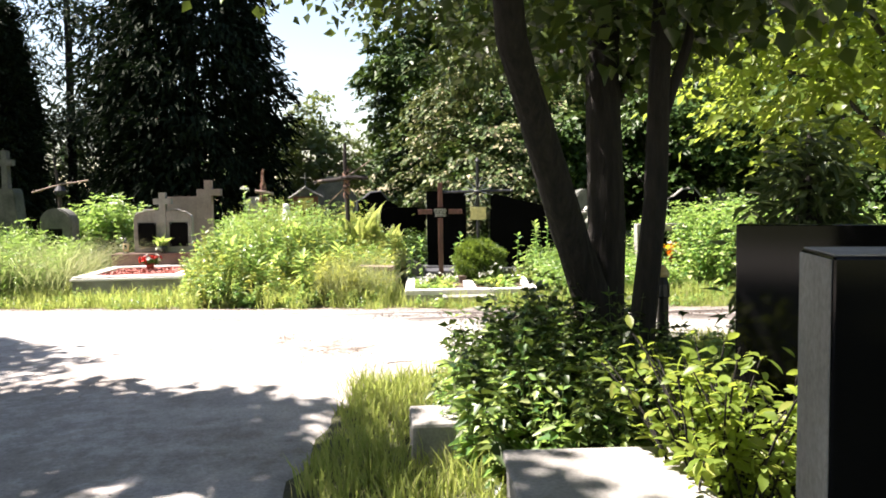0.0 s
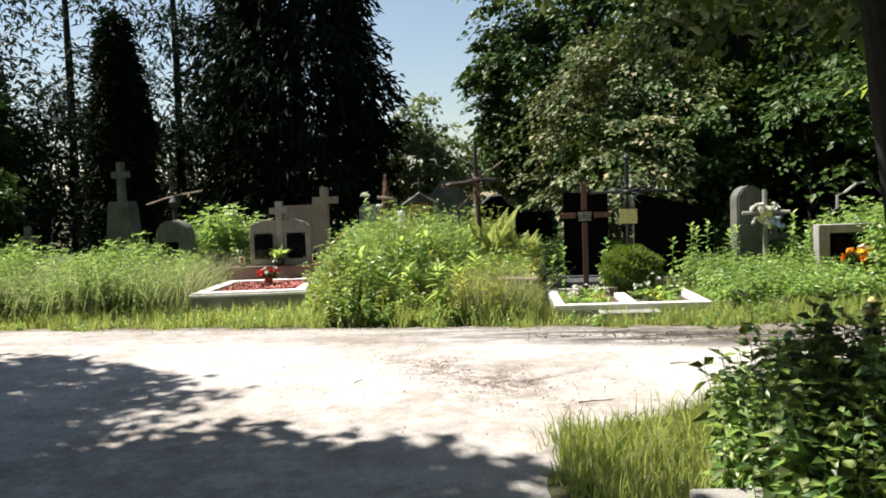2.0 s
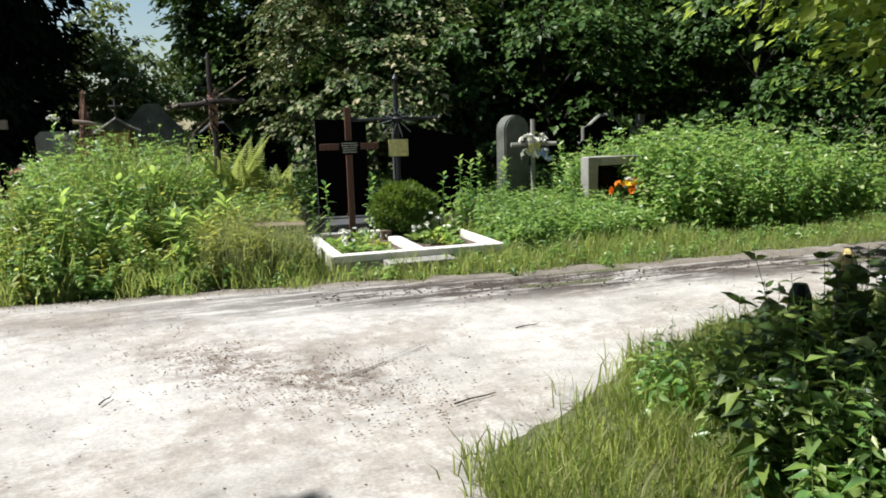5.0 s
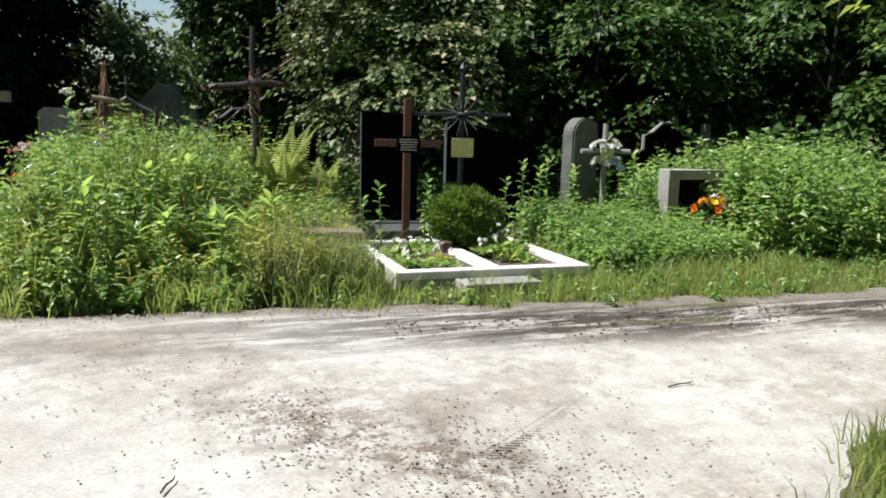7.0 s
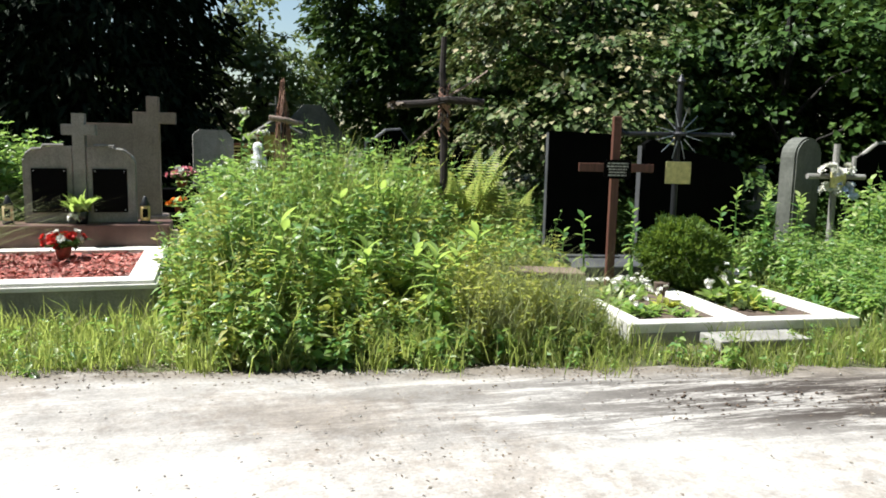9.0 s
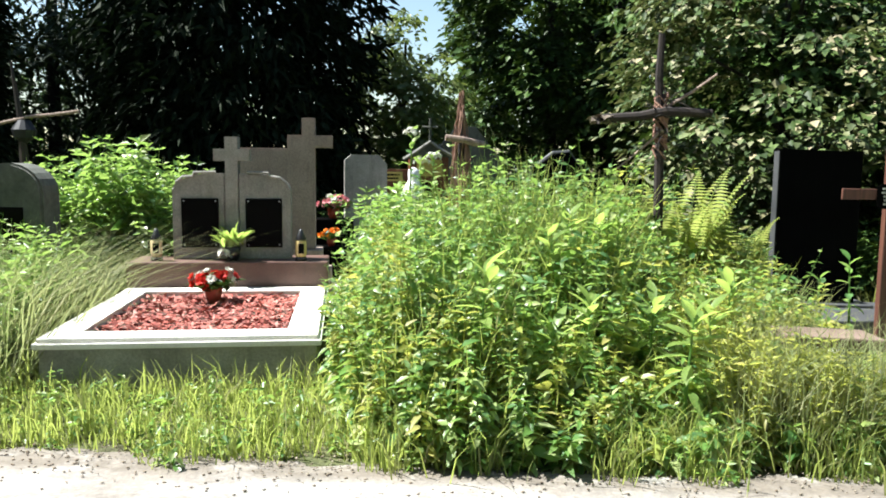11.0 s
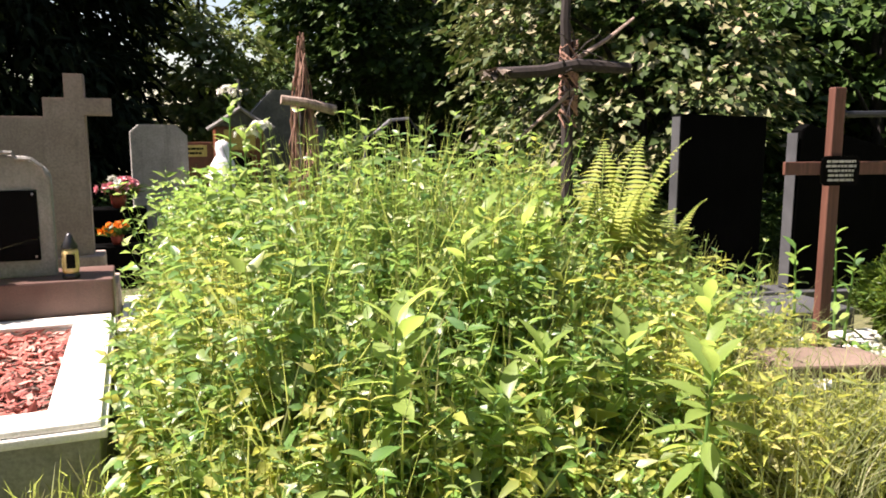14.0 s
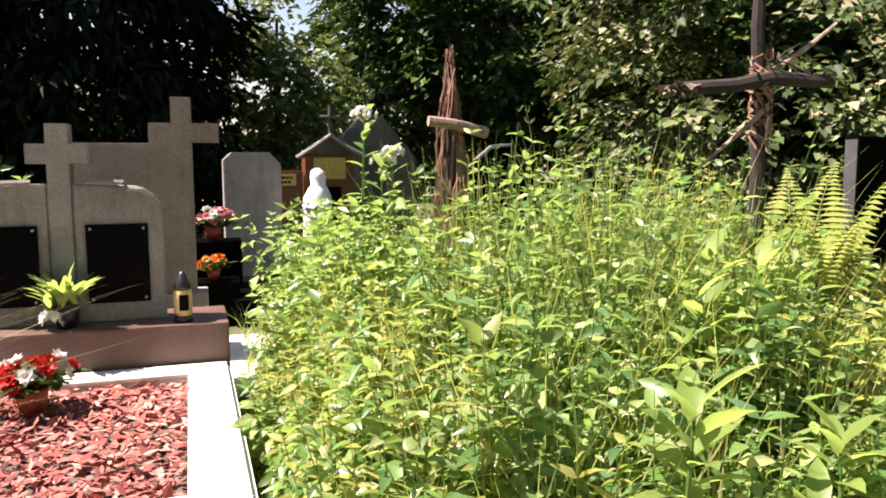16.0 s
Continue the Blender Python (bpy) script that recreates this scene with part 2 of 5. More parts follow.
BLUE_PETAL = leafy("blue petals", [(0.10, 0.12, 0.55), (0.16, 0.18, 0.65)], (0.2, 0.2, 0.7), 0.6, 0.2)
LAMP_GLASS = plain("amber lantern glass", (0.55, 0.42, 0.18), 0.15)
LAMP_CREAM = plain("cream lantern glass", (0.60, 0.47, 0.27), 0.2)
BLACK_PLASTIC = plain("black plastic", (0.015, 0.015, 0.016), 0.35)
POT = plain("red-brown pot", (0.30, 0.05, 0.035), 0.5)
# darkened so that the board's colour carries the shade on the shrine
PANEL_ORANGE = plain("orange-brown varnished board", (0.13, 0.038, 0.014), 0.5)
WEED_LEAF = leafy("weed leaf", [(0.0577, 0.137, 0.0422), (0.141, 0.26, 0.0632), (0.0385, 0.0975, 0.0393), (0.282, 0.351, 0.112), (0.0641, 0.143, 0.0632), (0.128, 0.221, 0.0632), (0.333, 0.377, 0.182)], (0.44, 0.66, 0.13), 0.36, 0.36, 0.4)
BIG_LEAF = leafy("broad pale leaf", [(0.157, 0.235, 0.0684), (0.215, 0.292, 0.0875), (0.124, 0.207, 0.0587), (0.256, 0.312, 0.108)], (0.5, 0.66, 0.14), 0.38, 0.52)
FERN_LEAF = leafy("fern frond", [(0.156, 0.24, 0.06), (0.216, 0.276, 0.072), (0.264, 0.264, 0.108)], (0.52, 0.58, 0.15), 0.55, 0.42)
GRASS_LEAF = leafy("grass blade", [(0.111, 0.169, 0.0455), (0.169, 0.221, 0.065), (0.26, 0.26, 0.117), (0.13, 0.189, 0.052), (0.325, 0.299, 0.169)], (0.52, 0.60, 0.14), 0.55, 0.54)
DRY_GRASS = leafy("seeding grass", [(0.208, 0.247, 0.117), (0.26, 0.273, 0.143), (0.338, 0.325, 0.195), (0.156, 0.208, 0.078)], (0.45, 0.50, 0.20), 0.6, 0.45)
# dark tones carry the trees' shade, one brighter tone the sunlit leaves
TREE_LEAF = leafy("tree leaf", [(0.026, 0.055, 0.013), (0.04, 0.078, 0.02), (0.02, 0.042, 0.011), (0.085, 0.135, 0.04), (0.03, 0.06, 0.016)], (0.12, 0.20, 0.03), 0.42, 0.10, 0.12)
# lit copy of the maple leaf: sunlight is put into these tones
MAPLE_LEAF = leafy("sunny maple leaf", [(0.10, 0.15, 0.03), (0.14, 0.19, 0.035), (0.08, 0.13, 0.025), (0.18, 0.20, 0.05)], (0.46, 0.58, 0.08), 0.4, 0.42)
PALE_TREE_LEAF = leafy("pale leaf", [(0.035, 0.06, 0.022), (0.10, 0.145, 0.05), (0.03, 0.05, 0.02), (0.22, 0.22, 0.13), (0.06, 0.095, 0.03), (0.02, 0.035, 0.014), (0.085, 0.13, 0.04), (0.29, 0.25, 0.17)], (0.2, 0.24, 0.07), 0.5, 0.12, 0.12)
# shaded copy of the maple leaf: shade is put into these tones
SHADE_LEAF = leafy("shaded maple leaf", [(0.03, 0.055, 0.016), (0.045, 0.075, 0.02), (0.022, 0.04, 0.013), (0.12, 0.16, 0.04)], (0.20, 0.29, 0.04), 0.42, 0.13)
# near-black tones: the conifers' backlit shade is put into the needle colour
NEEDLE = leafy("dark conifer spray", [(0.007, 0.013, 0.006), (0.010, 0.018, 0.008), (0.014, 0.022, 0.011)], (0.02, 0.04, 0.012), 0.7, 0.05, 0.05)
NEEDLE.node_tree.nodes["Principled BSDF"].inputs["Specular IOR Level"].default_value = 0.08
YELLOW_WEED = leafy("yellowing weed leaf", [(0.207, 0.253, 0.0575), (0.31, 0.322, 0.092), (0.115, 0.172, 0.046), (0.391, 0.356, 0.138)], (0.66, 0.68, 0.13), 0.45, 0.46)
GAP_LEAF = leafy("bluish green leaf", [(0.04, 0.065, 0.025), (0.09, 0.12, 0.05), (0.025, 0.045, 0.018), (0.05, 0.08, 0.032)], (0.22, 0.30, 0.09), 0.42, 0.25)
# brighter copy of the tree leaf, with sunlight put into its tones
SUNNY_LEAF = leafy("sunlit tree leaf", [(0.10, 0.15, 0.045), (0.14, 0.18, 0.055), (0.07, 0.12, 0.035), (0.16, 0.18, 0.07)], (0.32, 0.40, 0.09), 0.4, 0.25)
PINE_LEAF = leafy("pine needle tuft", [(0.02, 0.036, 0.018), (0.03, 0.048, 0.025), (0.025, 0.042, 0.02)], (0.06, 0.09, 0.03), 0.55, 0.12)
BOX_LEAF = leafy("clipped box leaf", [(0.04, 0.085, 0.016), (0.065, 0.12, 0.022), (0.10, 0.15, 0.03)], (0.3, 0.42, 0.05), 0.45, 0.3)


# ---- mesh tools ----
rng = np.random.default_rng(7)


def base(name, x=0.0, y=0.0, z=0.0, turn=0.0, **tags):
    """An Empty at a thing's foot."""
    ob = new(name)
    ob.matrix_basis = pose(x, y, z, 0, 0, turn)
    ob.empty_display_size = 0.1
    return tagged(ob, **tags)


def part(name, bm, mat, parent=None, label="", smooth=False, **tags):
    """One mesh object from a bmesh, under a thing or a part."""
    me = bpy.data.meshes.new(name)
    bm.to_mesh(me)
    bm.free()
    me.materials.append(mat)
    if smooth:
        me.shade_smooth()
    ob = new(name, me)
    ob.parent = parent
    return tagged(ob, label=label, **tags)


def arrays(name, verts, tris, mat, parent=None, label="", **tags):
    """One mesh object from numpy arrays of points and triangles."""
    me = bpy.data.meshes.new(name)
    verts, tris = np.asarray(verts, np.float32).reshape(-1, 3), np.asarray(tris, np.int32).reshape(-1, 3)
    me.vertices.add(len(verts))
    me.vertices.foreach_set("co", verts.ravel())
    me.loops.add(tris.size)
    me.loops.foreach_set("vertex_index", tris.ravel())
    me.polygons.add(len(tris))
    me.polygons.foreach_set("loop_start", np.arange(0, tris.size, 3, dtype=np.int32))
    me.update(calc_edges=True)
    me.materials.append(mat)
    ob = new(name, me)
    ob.parent = parent
    return tagged(ob, label=label, **tags)


def joined(*pieces):
    """Several (points, triangles) in one pair."""
    vs, ts, n = [], [], 0
    for v, t in pieces:
        vs.append(np.asarray(v).reshape(-1, 3))
        ts.append(np.asarray(t).reshape(-1, 3) + n)
        n += len(vs[-1])
    return np.concatenate(vs), np.concatenate(ts)


def box(x0, x1, y0, y1, z0, z1, bevel=0.008, bm=None):
    bm = bm or bmesh.new()
    m = Matrix.Translation(((x0 + x1) / 2, (y0 + y1) / 2, (z0 + z1) / 2)) @ Matrix.Diagonal((x1 - x0, y1 - y0, z1 - z0, 1))
    made = bmesh.ops.create_cube(bm, size=1, matrix=m)["verts"]
    if bevel:
        edges = list({e for v in made for e in v.link_edges})
        bmesh.ops.bevel(bm, geom=edges, offset=bevel, segments=2, affect="EDGES", profile=0.6)
    return bm


def slab(outline, y0, y1, bevel=0.008, bm=None):
    """An upright slab: an outline in x and z, run from y0 to y1."""
    bm = bm or bmesh.new()
    front = [bm.verts.new((x, y0, z)) for x, z in outline]
    face = bm.faces.new(front)
    made = bmesh.ops.extrude_face_region(bm, geom=[face])["geom"]
    moved = [g for g in made if isinstance(g, bmesh.types.BMVert)]
    bmesh.ops.translate(bm, verts=moved, vec=(0, y1 - y0, 0))
    bmesh.ops.recalc_face_normals(bm, faces=list({f for v in front + moved for f in v.link_faces}))
    if bevel:
        rim = [e for e in bm.edges if e.is_valid and abs(e.verts[0].co.y - e.verts[1].co.y) < 1e-6 and e.verts[0] in set(front + moved)]
        bmesh.ops.bevel(bm, geom=rim, offset=bevel, segments=2, affect="EDGES")
    return bm


def rod(points, radii, sides=8, bm=None):
    """A tapered tube along points, with closed ends."""
    bm = bm or bmesh.new()
    pts = [Vector(p) for p in points]
    radii = radii if isinstance(radii, (list, tuple)) else [radii] * len(pts)
    rings = []
    for i, p in enumerate(pts):
        way = (pts[min(i + 1, len(pts) - 1)] - pts[max(i - 1, 0)]).normalized()
        u = way.cross((0, 0, 1) if abs(way.z) < 0.9 else (1, 0, 0)).normalized()
        v = way.cross(u)
        rings.append([bm.verts.new(p + radii[i] * (math.cos(a) * u + math.sin(a) * v)) for a in (2 * math.pi * k / sides for k in range(sides))])
    for a, b in zip(rings, rings[1:]):
        for k in range(sides):
            bm.faces.new((a[k], a[(k + 1) % sides], b[(k + 1) % sides], b[k]))
    bm.faces.new(rings[0][::-1])
    bm.faces.new(rings[-1])
    return bm


def lathe(profile, sides=20, at=(0, 0, 0), bm=None):
    """A turned body from (radius, height) pairs."""
    bm = bm or bmesh.new()
    rings = [[bm.verts.new((at[0] + r * math.cos(2 * math.pi * k / sides), at[1] + r * math.sin(2 * math.pi * k / sides), at[2] + z)) for k in range(sides)] for r, z in profile]
    for a, b in zip(rings, rings[1:]):
        for k in range(sides):
            bm.faces.new((a[k], a[(k + 1) % sides], b[(k + 1) % sides], b[k]))
    bm.faces.new(rings[0][::-1])
    bm.faces.new(rings[-1])
    return bm


def unit(v):
    return v / np.maximum(np.linalg.norm(v, axis=-1, keepdims=True), 1e-9)


def leaves(p, way, up, length, width, droop=0.12, fold=0.18):
    """Folded leaves: points, directions, normals, lengths and widths as arrays."""
    p, way = np.asarray(p, float), unit(np.asarray(way, float))
    side = unit(np.cross(way, up))
    up = np.cross(side, way)
    length, width = np.broadcast_to(length, len(p))[:, None], np.broadcast_to(width, len(p))[:, None]
    mid = p + way * length * 0.42
    v = np.stack([p, mid + side * width / 2 + up * width * fold, p + way * length - up * length * droop, mid - side * width / 2 + up * width * fold], 1)
    i = np.arange(len(p))[:, None] * 4
    return v.reshape(-1, 3), np.concatenate([i + np.array([0, 1, 2]), i + np.array([0, 2, 3])], 1).reshape(-1, 3)


def broad(p, way, up, length, width, droop=0.25, fold=0.12):
    """Broader leaves with a midrib and a curved rim."""
    p, way = np.asarray(p, float), unit(np.asarray(way, float))
    side = unit(np.cross(way, up))
    up = np.cross(side, way)
    length, width = np.broadcast_to(length, len(p))[:, None], np.broadcast_to(width, len(p))[:, None]
    rows = [p]
    for s, w in ((0.25, 0.36), (0.55, 0.5), (0.8, 0.32)):
        c = p + way * length * s - up * length * droop * s * s
        rows += [c + side * width * w + up * width * fold, c, c - side * width * w + up * width * fold]
    rows.append(p + way * length - up * length * droop)
    v = np.stack(rows, 1)
    t = np.array([(0, 1, 2), (0, 2, 3), (1, 4, 5), (1, 5, 2), (2, 5, 6), (2, 6, 3), (4, 7, 8), (4, 8, 5), (5, 8, 9), (5, 9, 6), (7, 10, 8), (8, 10, 9)])
    i = np.arange(len(p))[:, None, None] * 11
    return v.reshape(-1, 3), (i + t).reshape(-1, 3)


def ovate(p, way, up, length, width, droop=0.3, fold=0.14):
    """Pointed oval leaves with a midrib, bending down towards the tip."""
    p, way = np.asarray(p, float), unit(np.asarray(way, float))
    side = unit(np.cross(way, up))
    up = np.cross(side, way)
    length, width = np.broadcast_to(length, len(p))[:, None], np.broadcast_to(width, len(p))[:, None]
    rows = [p]
    for s, w in ((0.28, 0.5), (0.66, 0.34)):
        c = p + way * length * s - up * length * droop * s * s
        rows += [c + side * width * w + up * width * fold, c, c - side * width * w + up * width * fold]
    rows.append(p + way * length - up * length * droop)
    v = np.stack(rows, 1)
    t = np.array([(0, 1, 2), (0, 2, 3), (1, 4, 5), (1, 5, 2), (2, 5, 6), (2, 6, 3), (4, 7, 5), (5, 7, 6)])
    i = np.arange(len(p))[:, None, None] * 8
    return v.reshape(-1, 3), (i + t).reshape(-1, 3)


def blades(p, height, width, lean):
    """Grass blades that bend over: feet, heights, widths and lean vectors."""
    p = np.asarray(p, float)
    a = rng.uniform(0, 2 * np.pi, len(p))
    side = np.stack([np.cos(a), np.sin(a), 0 * a], 1) * np.broadcast_to(width, len(p))[:, None] / 2
    h = np.broadcast_to(height, len(p))[:, None]
    mid = p + lean * h * 0.35 + np.array([0, 0, 1]) * h * 0.6
    tip = p + lean * h * 1.1 + np.array([0, 0, 1]) * h * 0.95
    v = np.stack([p - side, p + side, mid - side * 0.8, mid + side * 0.8, tip], 1)
    i = np.arange(len(p))[:, None, None] * 5
    return v.reshape(-1, 3), (i + np.array([(0, 1, 3), (0, 3, 2), (2, 3, 4)])).reshape(-1, 3)


def stems(p, q, r0, r1):
    """Thin three-sided stems from p to q."""
    p, q = np.asarray(p, float), np.asarray(q, float)
    rows = []
    for c, r in ((p, r0), (q, r1)):
        for k in range(3):
            a = 2 * np.pi * k / 3
            rows.append(c + np.array([np.cos(a), np.sin(a), 0]) * r)
    v = np.stack(rows, 1)
    t = np.array([(0, 1, 4), (0, 4, 3), (1, 2, 5), (1, 5, 4), (2, 0, 3), (2, 3, 5)])
    return v.reshape(-1, 3), (np.arange(len(p))[:, None, None] * 6 + t).reshape(-1, 3)


def directions(n, flat=1.0):
    v = rng.normal(size=(n, 3)) * np.array([1, 1, flat])
    return unit(v)


# ---- ground and road ----
FAR = [(-30, 13.6), (-12, 12.4), (-6.3, 11.8), (-4.7, 11.62), (-3, 11.3), (-1.4, 11.07), (0, 10.8), (1.5, 10.5), (2.6, 10.36), (4.8, 10.1), (12, 9.7), (30, 9.0)]
NEAR = [(-30, -12), (-0.75, -12), (-0.68, 2.5), (-0.62, 4.3), (-0.5, 5.3), (-0.33, 6.4), (0.1, 6.6), (0.5, 6.85), (1.1, 7.3), (2.2, 7.75), (3.2, 7.9), (4.9, 8.2), (12, 8.2), (30, 7.9)]


def along(line, x):
    return np.interp(x, [a for a, b in line], [b for a, b in line])


def rise(x, y):
    """Height of the verges: the road lies a little lower than the ground beside it."""
    far = np.clip((y - along(FAR, x)) / 1.2, 0, 1)
    near = np.clip((along(NEAR, x) - y) / 1.2, 0, 1) * np.clip((x + 0.9) / 0.6, 0, 1)
    lumps = 0.02 * np.sin(2.1 * x + 0.7 * y) * np.sin(1.3 * y - 0.5 * x)
    return (0.10 * far + 0.08 * near) + lumps * np.maximum(far, near)


def sheet(name, xs, ys, mat, z0, **tags):
    gx, gy = np.meshgrid(xs, ys)
    z = rise(gx, gy) + z0 + rng.normal(0, 0.004, gx.shape)
    v = np.stack([gx, gy, z], -1).reshape(-1, 3)
    n = len(xs)
    i = (np.arange(len(ys) - 1)[:, None] * n + np.arange(n - 1)).reshape(-1, 1)
    t = np.concatenate([i + np.array([0, 1, n + 1]), i + np.array([0, n + 1, n])], 1)
    return arrays(name, v, t, mat, **tags)


outer = np.array([-600, -200, -80, -40, -25, -18])
sheet("ground", np.concatenate([outer, np.arange(-14, 14.01, 0.2), -outer[::-1]]), np.concatenate([outer, np.arange(-10, 26.01, 0.2), np.array([30, 40, 80, 200, 600])]), GROUND, -0.015,
      label="dark soil with leaf litter and thin grass between graves", category="ground", kind="structure")


def make_road():
    xs = np.concatenate([np.arange(-30, -7, 0.6), np.arange(-7, 7, 0.09), np.arange(7, 30, 0.6)])
    ys = np.concatenate([np.arange(-12, 1.5, 0.6), np.arange(1.5, 12.4, 0.09), np.arange(12.4, 14, 0.4)])
    gx, gy = np.meshgrid(xs, ys)
    wob = np.array([noise.noise(Vector((x * 1.3, y * 1.3, 0))) * 0.16 + noise.noise(Vector((x * 5, y * 5, 3))) * 0.08 for x, y in zip(gx.ravel(), gy.ravel())]).reshape(gx.shape)
    lumps = np.array([noise.noise(Vector((x * 0.6, y * 0.6, 5))) * 0.02 + noise.noise(Vector((x * 2.2, y * 2.2, 8))) * 0.008 for x, y in zip(gx.ravel(), gy.ravel())]).reshape(gx.shape)
    inside = np.minimum(along(FAR, gx) - gy, np.where(gx < -0.62, np.minimum(9, -0.62 - gx + np.clip(gy - 4.3, 0, 9)), gy - along(NEAR, gx))) + wob
    shift = gy + 0.13 * gx
    ruts = np.exp(-((shift - 10.0) / 0.13) ** 2) + np.exp(-((shift - 10.45) / 0.1) ** 2) + 0.6 * np.exp(-((shift - 9.45) / 0.12) ** 2)
    z = 0.02 + lumps - 0.035 * ruts * np.clip((gx + 1) / 3, 0, 1)
    edge = np.clip(inside / 0.15, -1, 1)
    z = np.where(edge > 0, z * edge + rise(gx, gy) * (1 - edge), rise(gx, gy)) - 0.05 * np.clip(-edge, 0, 1)
    v = np.stack([gx, gy, z], -1).reshape(-1, 3)
    k = len(xs)
    i = (np.arange(len(ys) - 1)[:, None] * k + np.arange(k - 1)).reshape(-1)
    i = i[np.maximum.reduce([inside.ravel()[i], inside.ravel()[i + 1], inside.ravel()[i + k]]) > -0.25][:, None]
    road = arrays("road", v, np.concatenate([i + np.array([0, 1, k + 1]), i + np.array([0, k + 1, k])], 1), ROAD,
                  label="pale dusty gravel track with dark wheel ruts and litter", category="road", kind="structure")
    road.data.shade_smooth()
    # loose stones and twigs on the track
    n = 900
    px = rng.uniform(-6, 6, n)
    py = along(NEAR, px) * 1.0
    py = np.maximum(py, 0) + rng.uniform(0.05, 0.97, n) * (along(FAR, px) - np.maximum(py, 0))
    c = np.stack([px, py, np.full(n, 0.014)], 1)
    size = rng.uniform(0.004, 0.014, n)[:, None, None] * rng.uniform(0.7, 1.3, (n, 6, 1))
    octa = np.array([(1, 0, 0), (-1, 0, 0), (0, 1, 0), (0, -1, 0), (0, 0, 0.7), (0, 0, -0.5)])
    faces = np.array([(0, 2, 4), (2, 1, 4), (1, 3, 4), (3, 0, 4), (2, 0, 5), (1, 2, 5), (3, 1, 5), (0, 3, 5)])
    arrays("loose_stones", (c[:, None] + octa * size).reshape(-1, 3), (np.arange(n)[:, None, None] * 6 + faces).reshape(-1, 3), CONCRETE,
           label="small grey stones scattered on the gravel track", category="stones", kind="stuff")


make_road()


def z_at(x, y):
    return float(rise(np.float64(x), np.float64(y))) - 0.02


def kerb_frame(thing, x0, x1, y0, y1, z0, z1, w, mat, lip=0.0):
    """Four kerb stones butted round a bed; with a projecting cover where lip is given."""
    for name, b in (("front_kerb", (x0, x1, y0, y0 + w)), ("back_kerb", (x0, x1, y1 - w, y1)), ("side_kerb", (x0, x0 + w, y0 + w + 0.002, y1 - w - 0.002)), ("side_kerb", (x1 - w, x1, y0 + w + 0.002, y1 - w - 0.002))):
        if lip:
            part(name, box(*b, z0, z1 - 0.07, 0.006), CONCRETE, thing)
            e = [b[0] - lip * (b[0] == x0), b[1] + lip * (b[1] == x1), b[2] - lip * (b[2] == y0), b[3] + lip * (b[3] == y1)]
            part("cover_slab", box(*e, z1 - 0.068, z1 - 0.03, 0.008), mat, thing)
            e = [b[0] - 0.008 * (b[0] == x0), b[1] + 0.008 * (b[1] == x1), b[2] - 0.008 * (b[2] == y0), b[3] + 0.008 * (b[3] == y1)]
            part("top_slab", box(*e, z1 - 0.0285, z1, 0.008), mat, thing)
        else:
            part(name, box(*b, z0, z1, 0.012), mat, thing)


def chips(x0, x1, y0, y1, z, n, name, mat, **tags):
    p = np.stack([rng.uniform(x0, x1, n), rng.uniform(y0, y1, n), z + rng.uniform(0, 0.035, n)], 1)
    way = directions(n, 0.25)
    up = unit(np.array([0, 0, 1]) + rng.normal(0, 0.45, (n, 3)))
    v, t = leaves(p, way, up, rng.uniform(0.03, 0.085, n), rng.uniform(0.015, 0.038, n), 0.03, -0.1)
    return arrays(name, v, t, mat, **tags)


def blossom(n, centre, radius, size, mat, name, parent, flat=0.8, label=""):
    """A bunch of flowers over a rounded head; each flower is a part on one shared mesh."""
    ways, ups = [], []
    for k in range(11):
        a = k * 2.4
        ways.append((math.cos(a), math.sin(a), 0.2 + 0.11 * k)), ups.append((0, 0, 1))
    v, t = leaves(np.zeros((11, 3)), ways, np.array(ups, float), size, size * 0.85, 0.1, 0.2)
    data = None
    for k in range(n):
        out = directions(1, flat)[0]
        out[2] = abs(out[2])
        p = np.array(centre) + out * np.array(radius) * rng.uniform(0.7, 1.0)
        if data is None:
            ob = arrays(name, v, t, mat, parent, label)
            data = ob.data
        else:
            ob = tagged(new(name, data), label=label)
            ob.parent = parent
        ob.matrix_basis = Matrix.Translation(p) @ Vector(out).to_track_quat("Z", "Y").to_matrix().to_4x4()


def tuft(n, centre, spread, length, width, mat, name, parent, lift=0.8, label=""):
    """Leaves that spring from one point."""
    way = directions(n, 0.5)
    way[:, 2] = np.abs(way[:, 2]) + lift
    p = np.array(centre) + rng.normal(0, 1, (n, 3)) * np.array([spread, spread, spread * 0.3])
    v, t = broad(p, way, np.array([0.1, 0.1, 1.0]) + rng.normal(0, 0.2, (n, 3)), rng.uniform(0.6, 1, n) * length, width, 0.4)
    return arrays(name, v, t, mat, parent, label)


def bars(thing, x0, x1, z0, z1, y, rows, mat, parent_name="inscription", short=0.1):
    """Rows of lettering too small to read, as thin raised bars."""
    bm = bmesh.new()
    h = (z1 - z0) / rows
    for r in range(rows):
        inset = (x1 - x0) * rng.uniform(0, short)
        x, zc = x0 + inset, z1 - h * (r + 0.5)
        while x < x1 - inset:
            w = min(rng.uniform(0.012, 0.05) * (x1 - x0) / 0.25, x1 - inset - x)
            box(x, x + w, y - 0.002, y + 0.001, zc - h * 0.26, zc + h * 0.26, 0, bm)
            x += w + 0.008
    part(parent_name, bm, mat, thing)


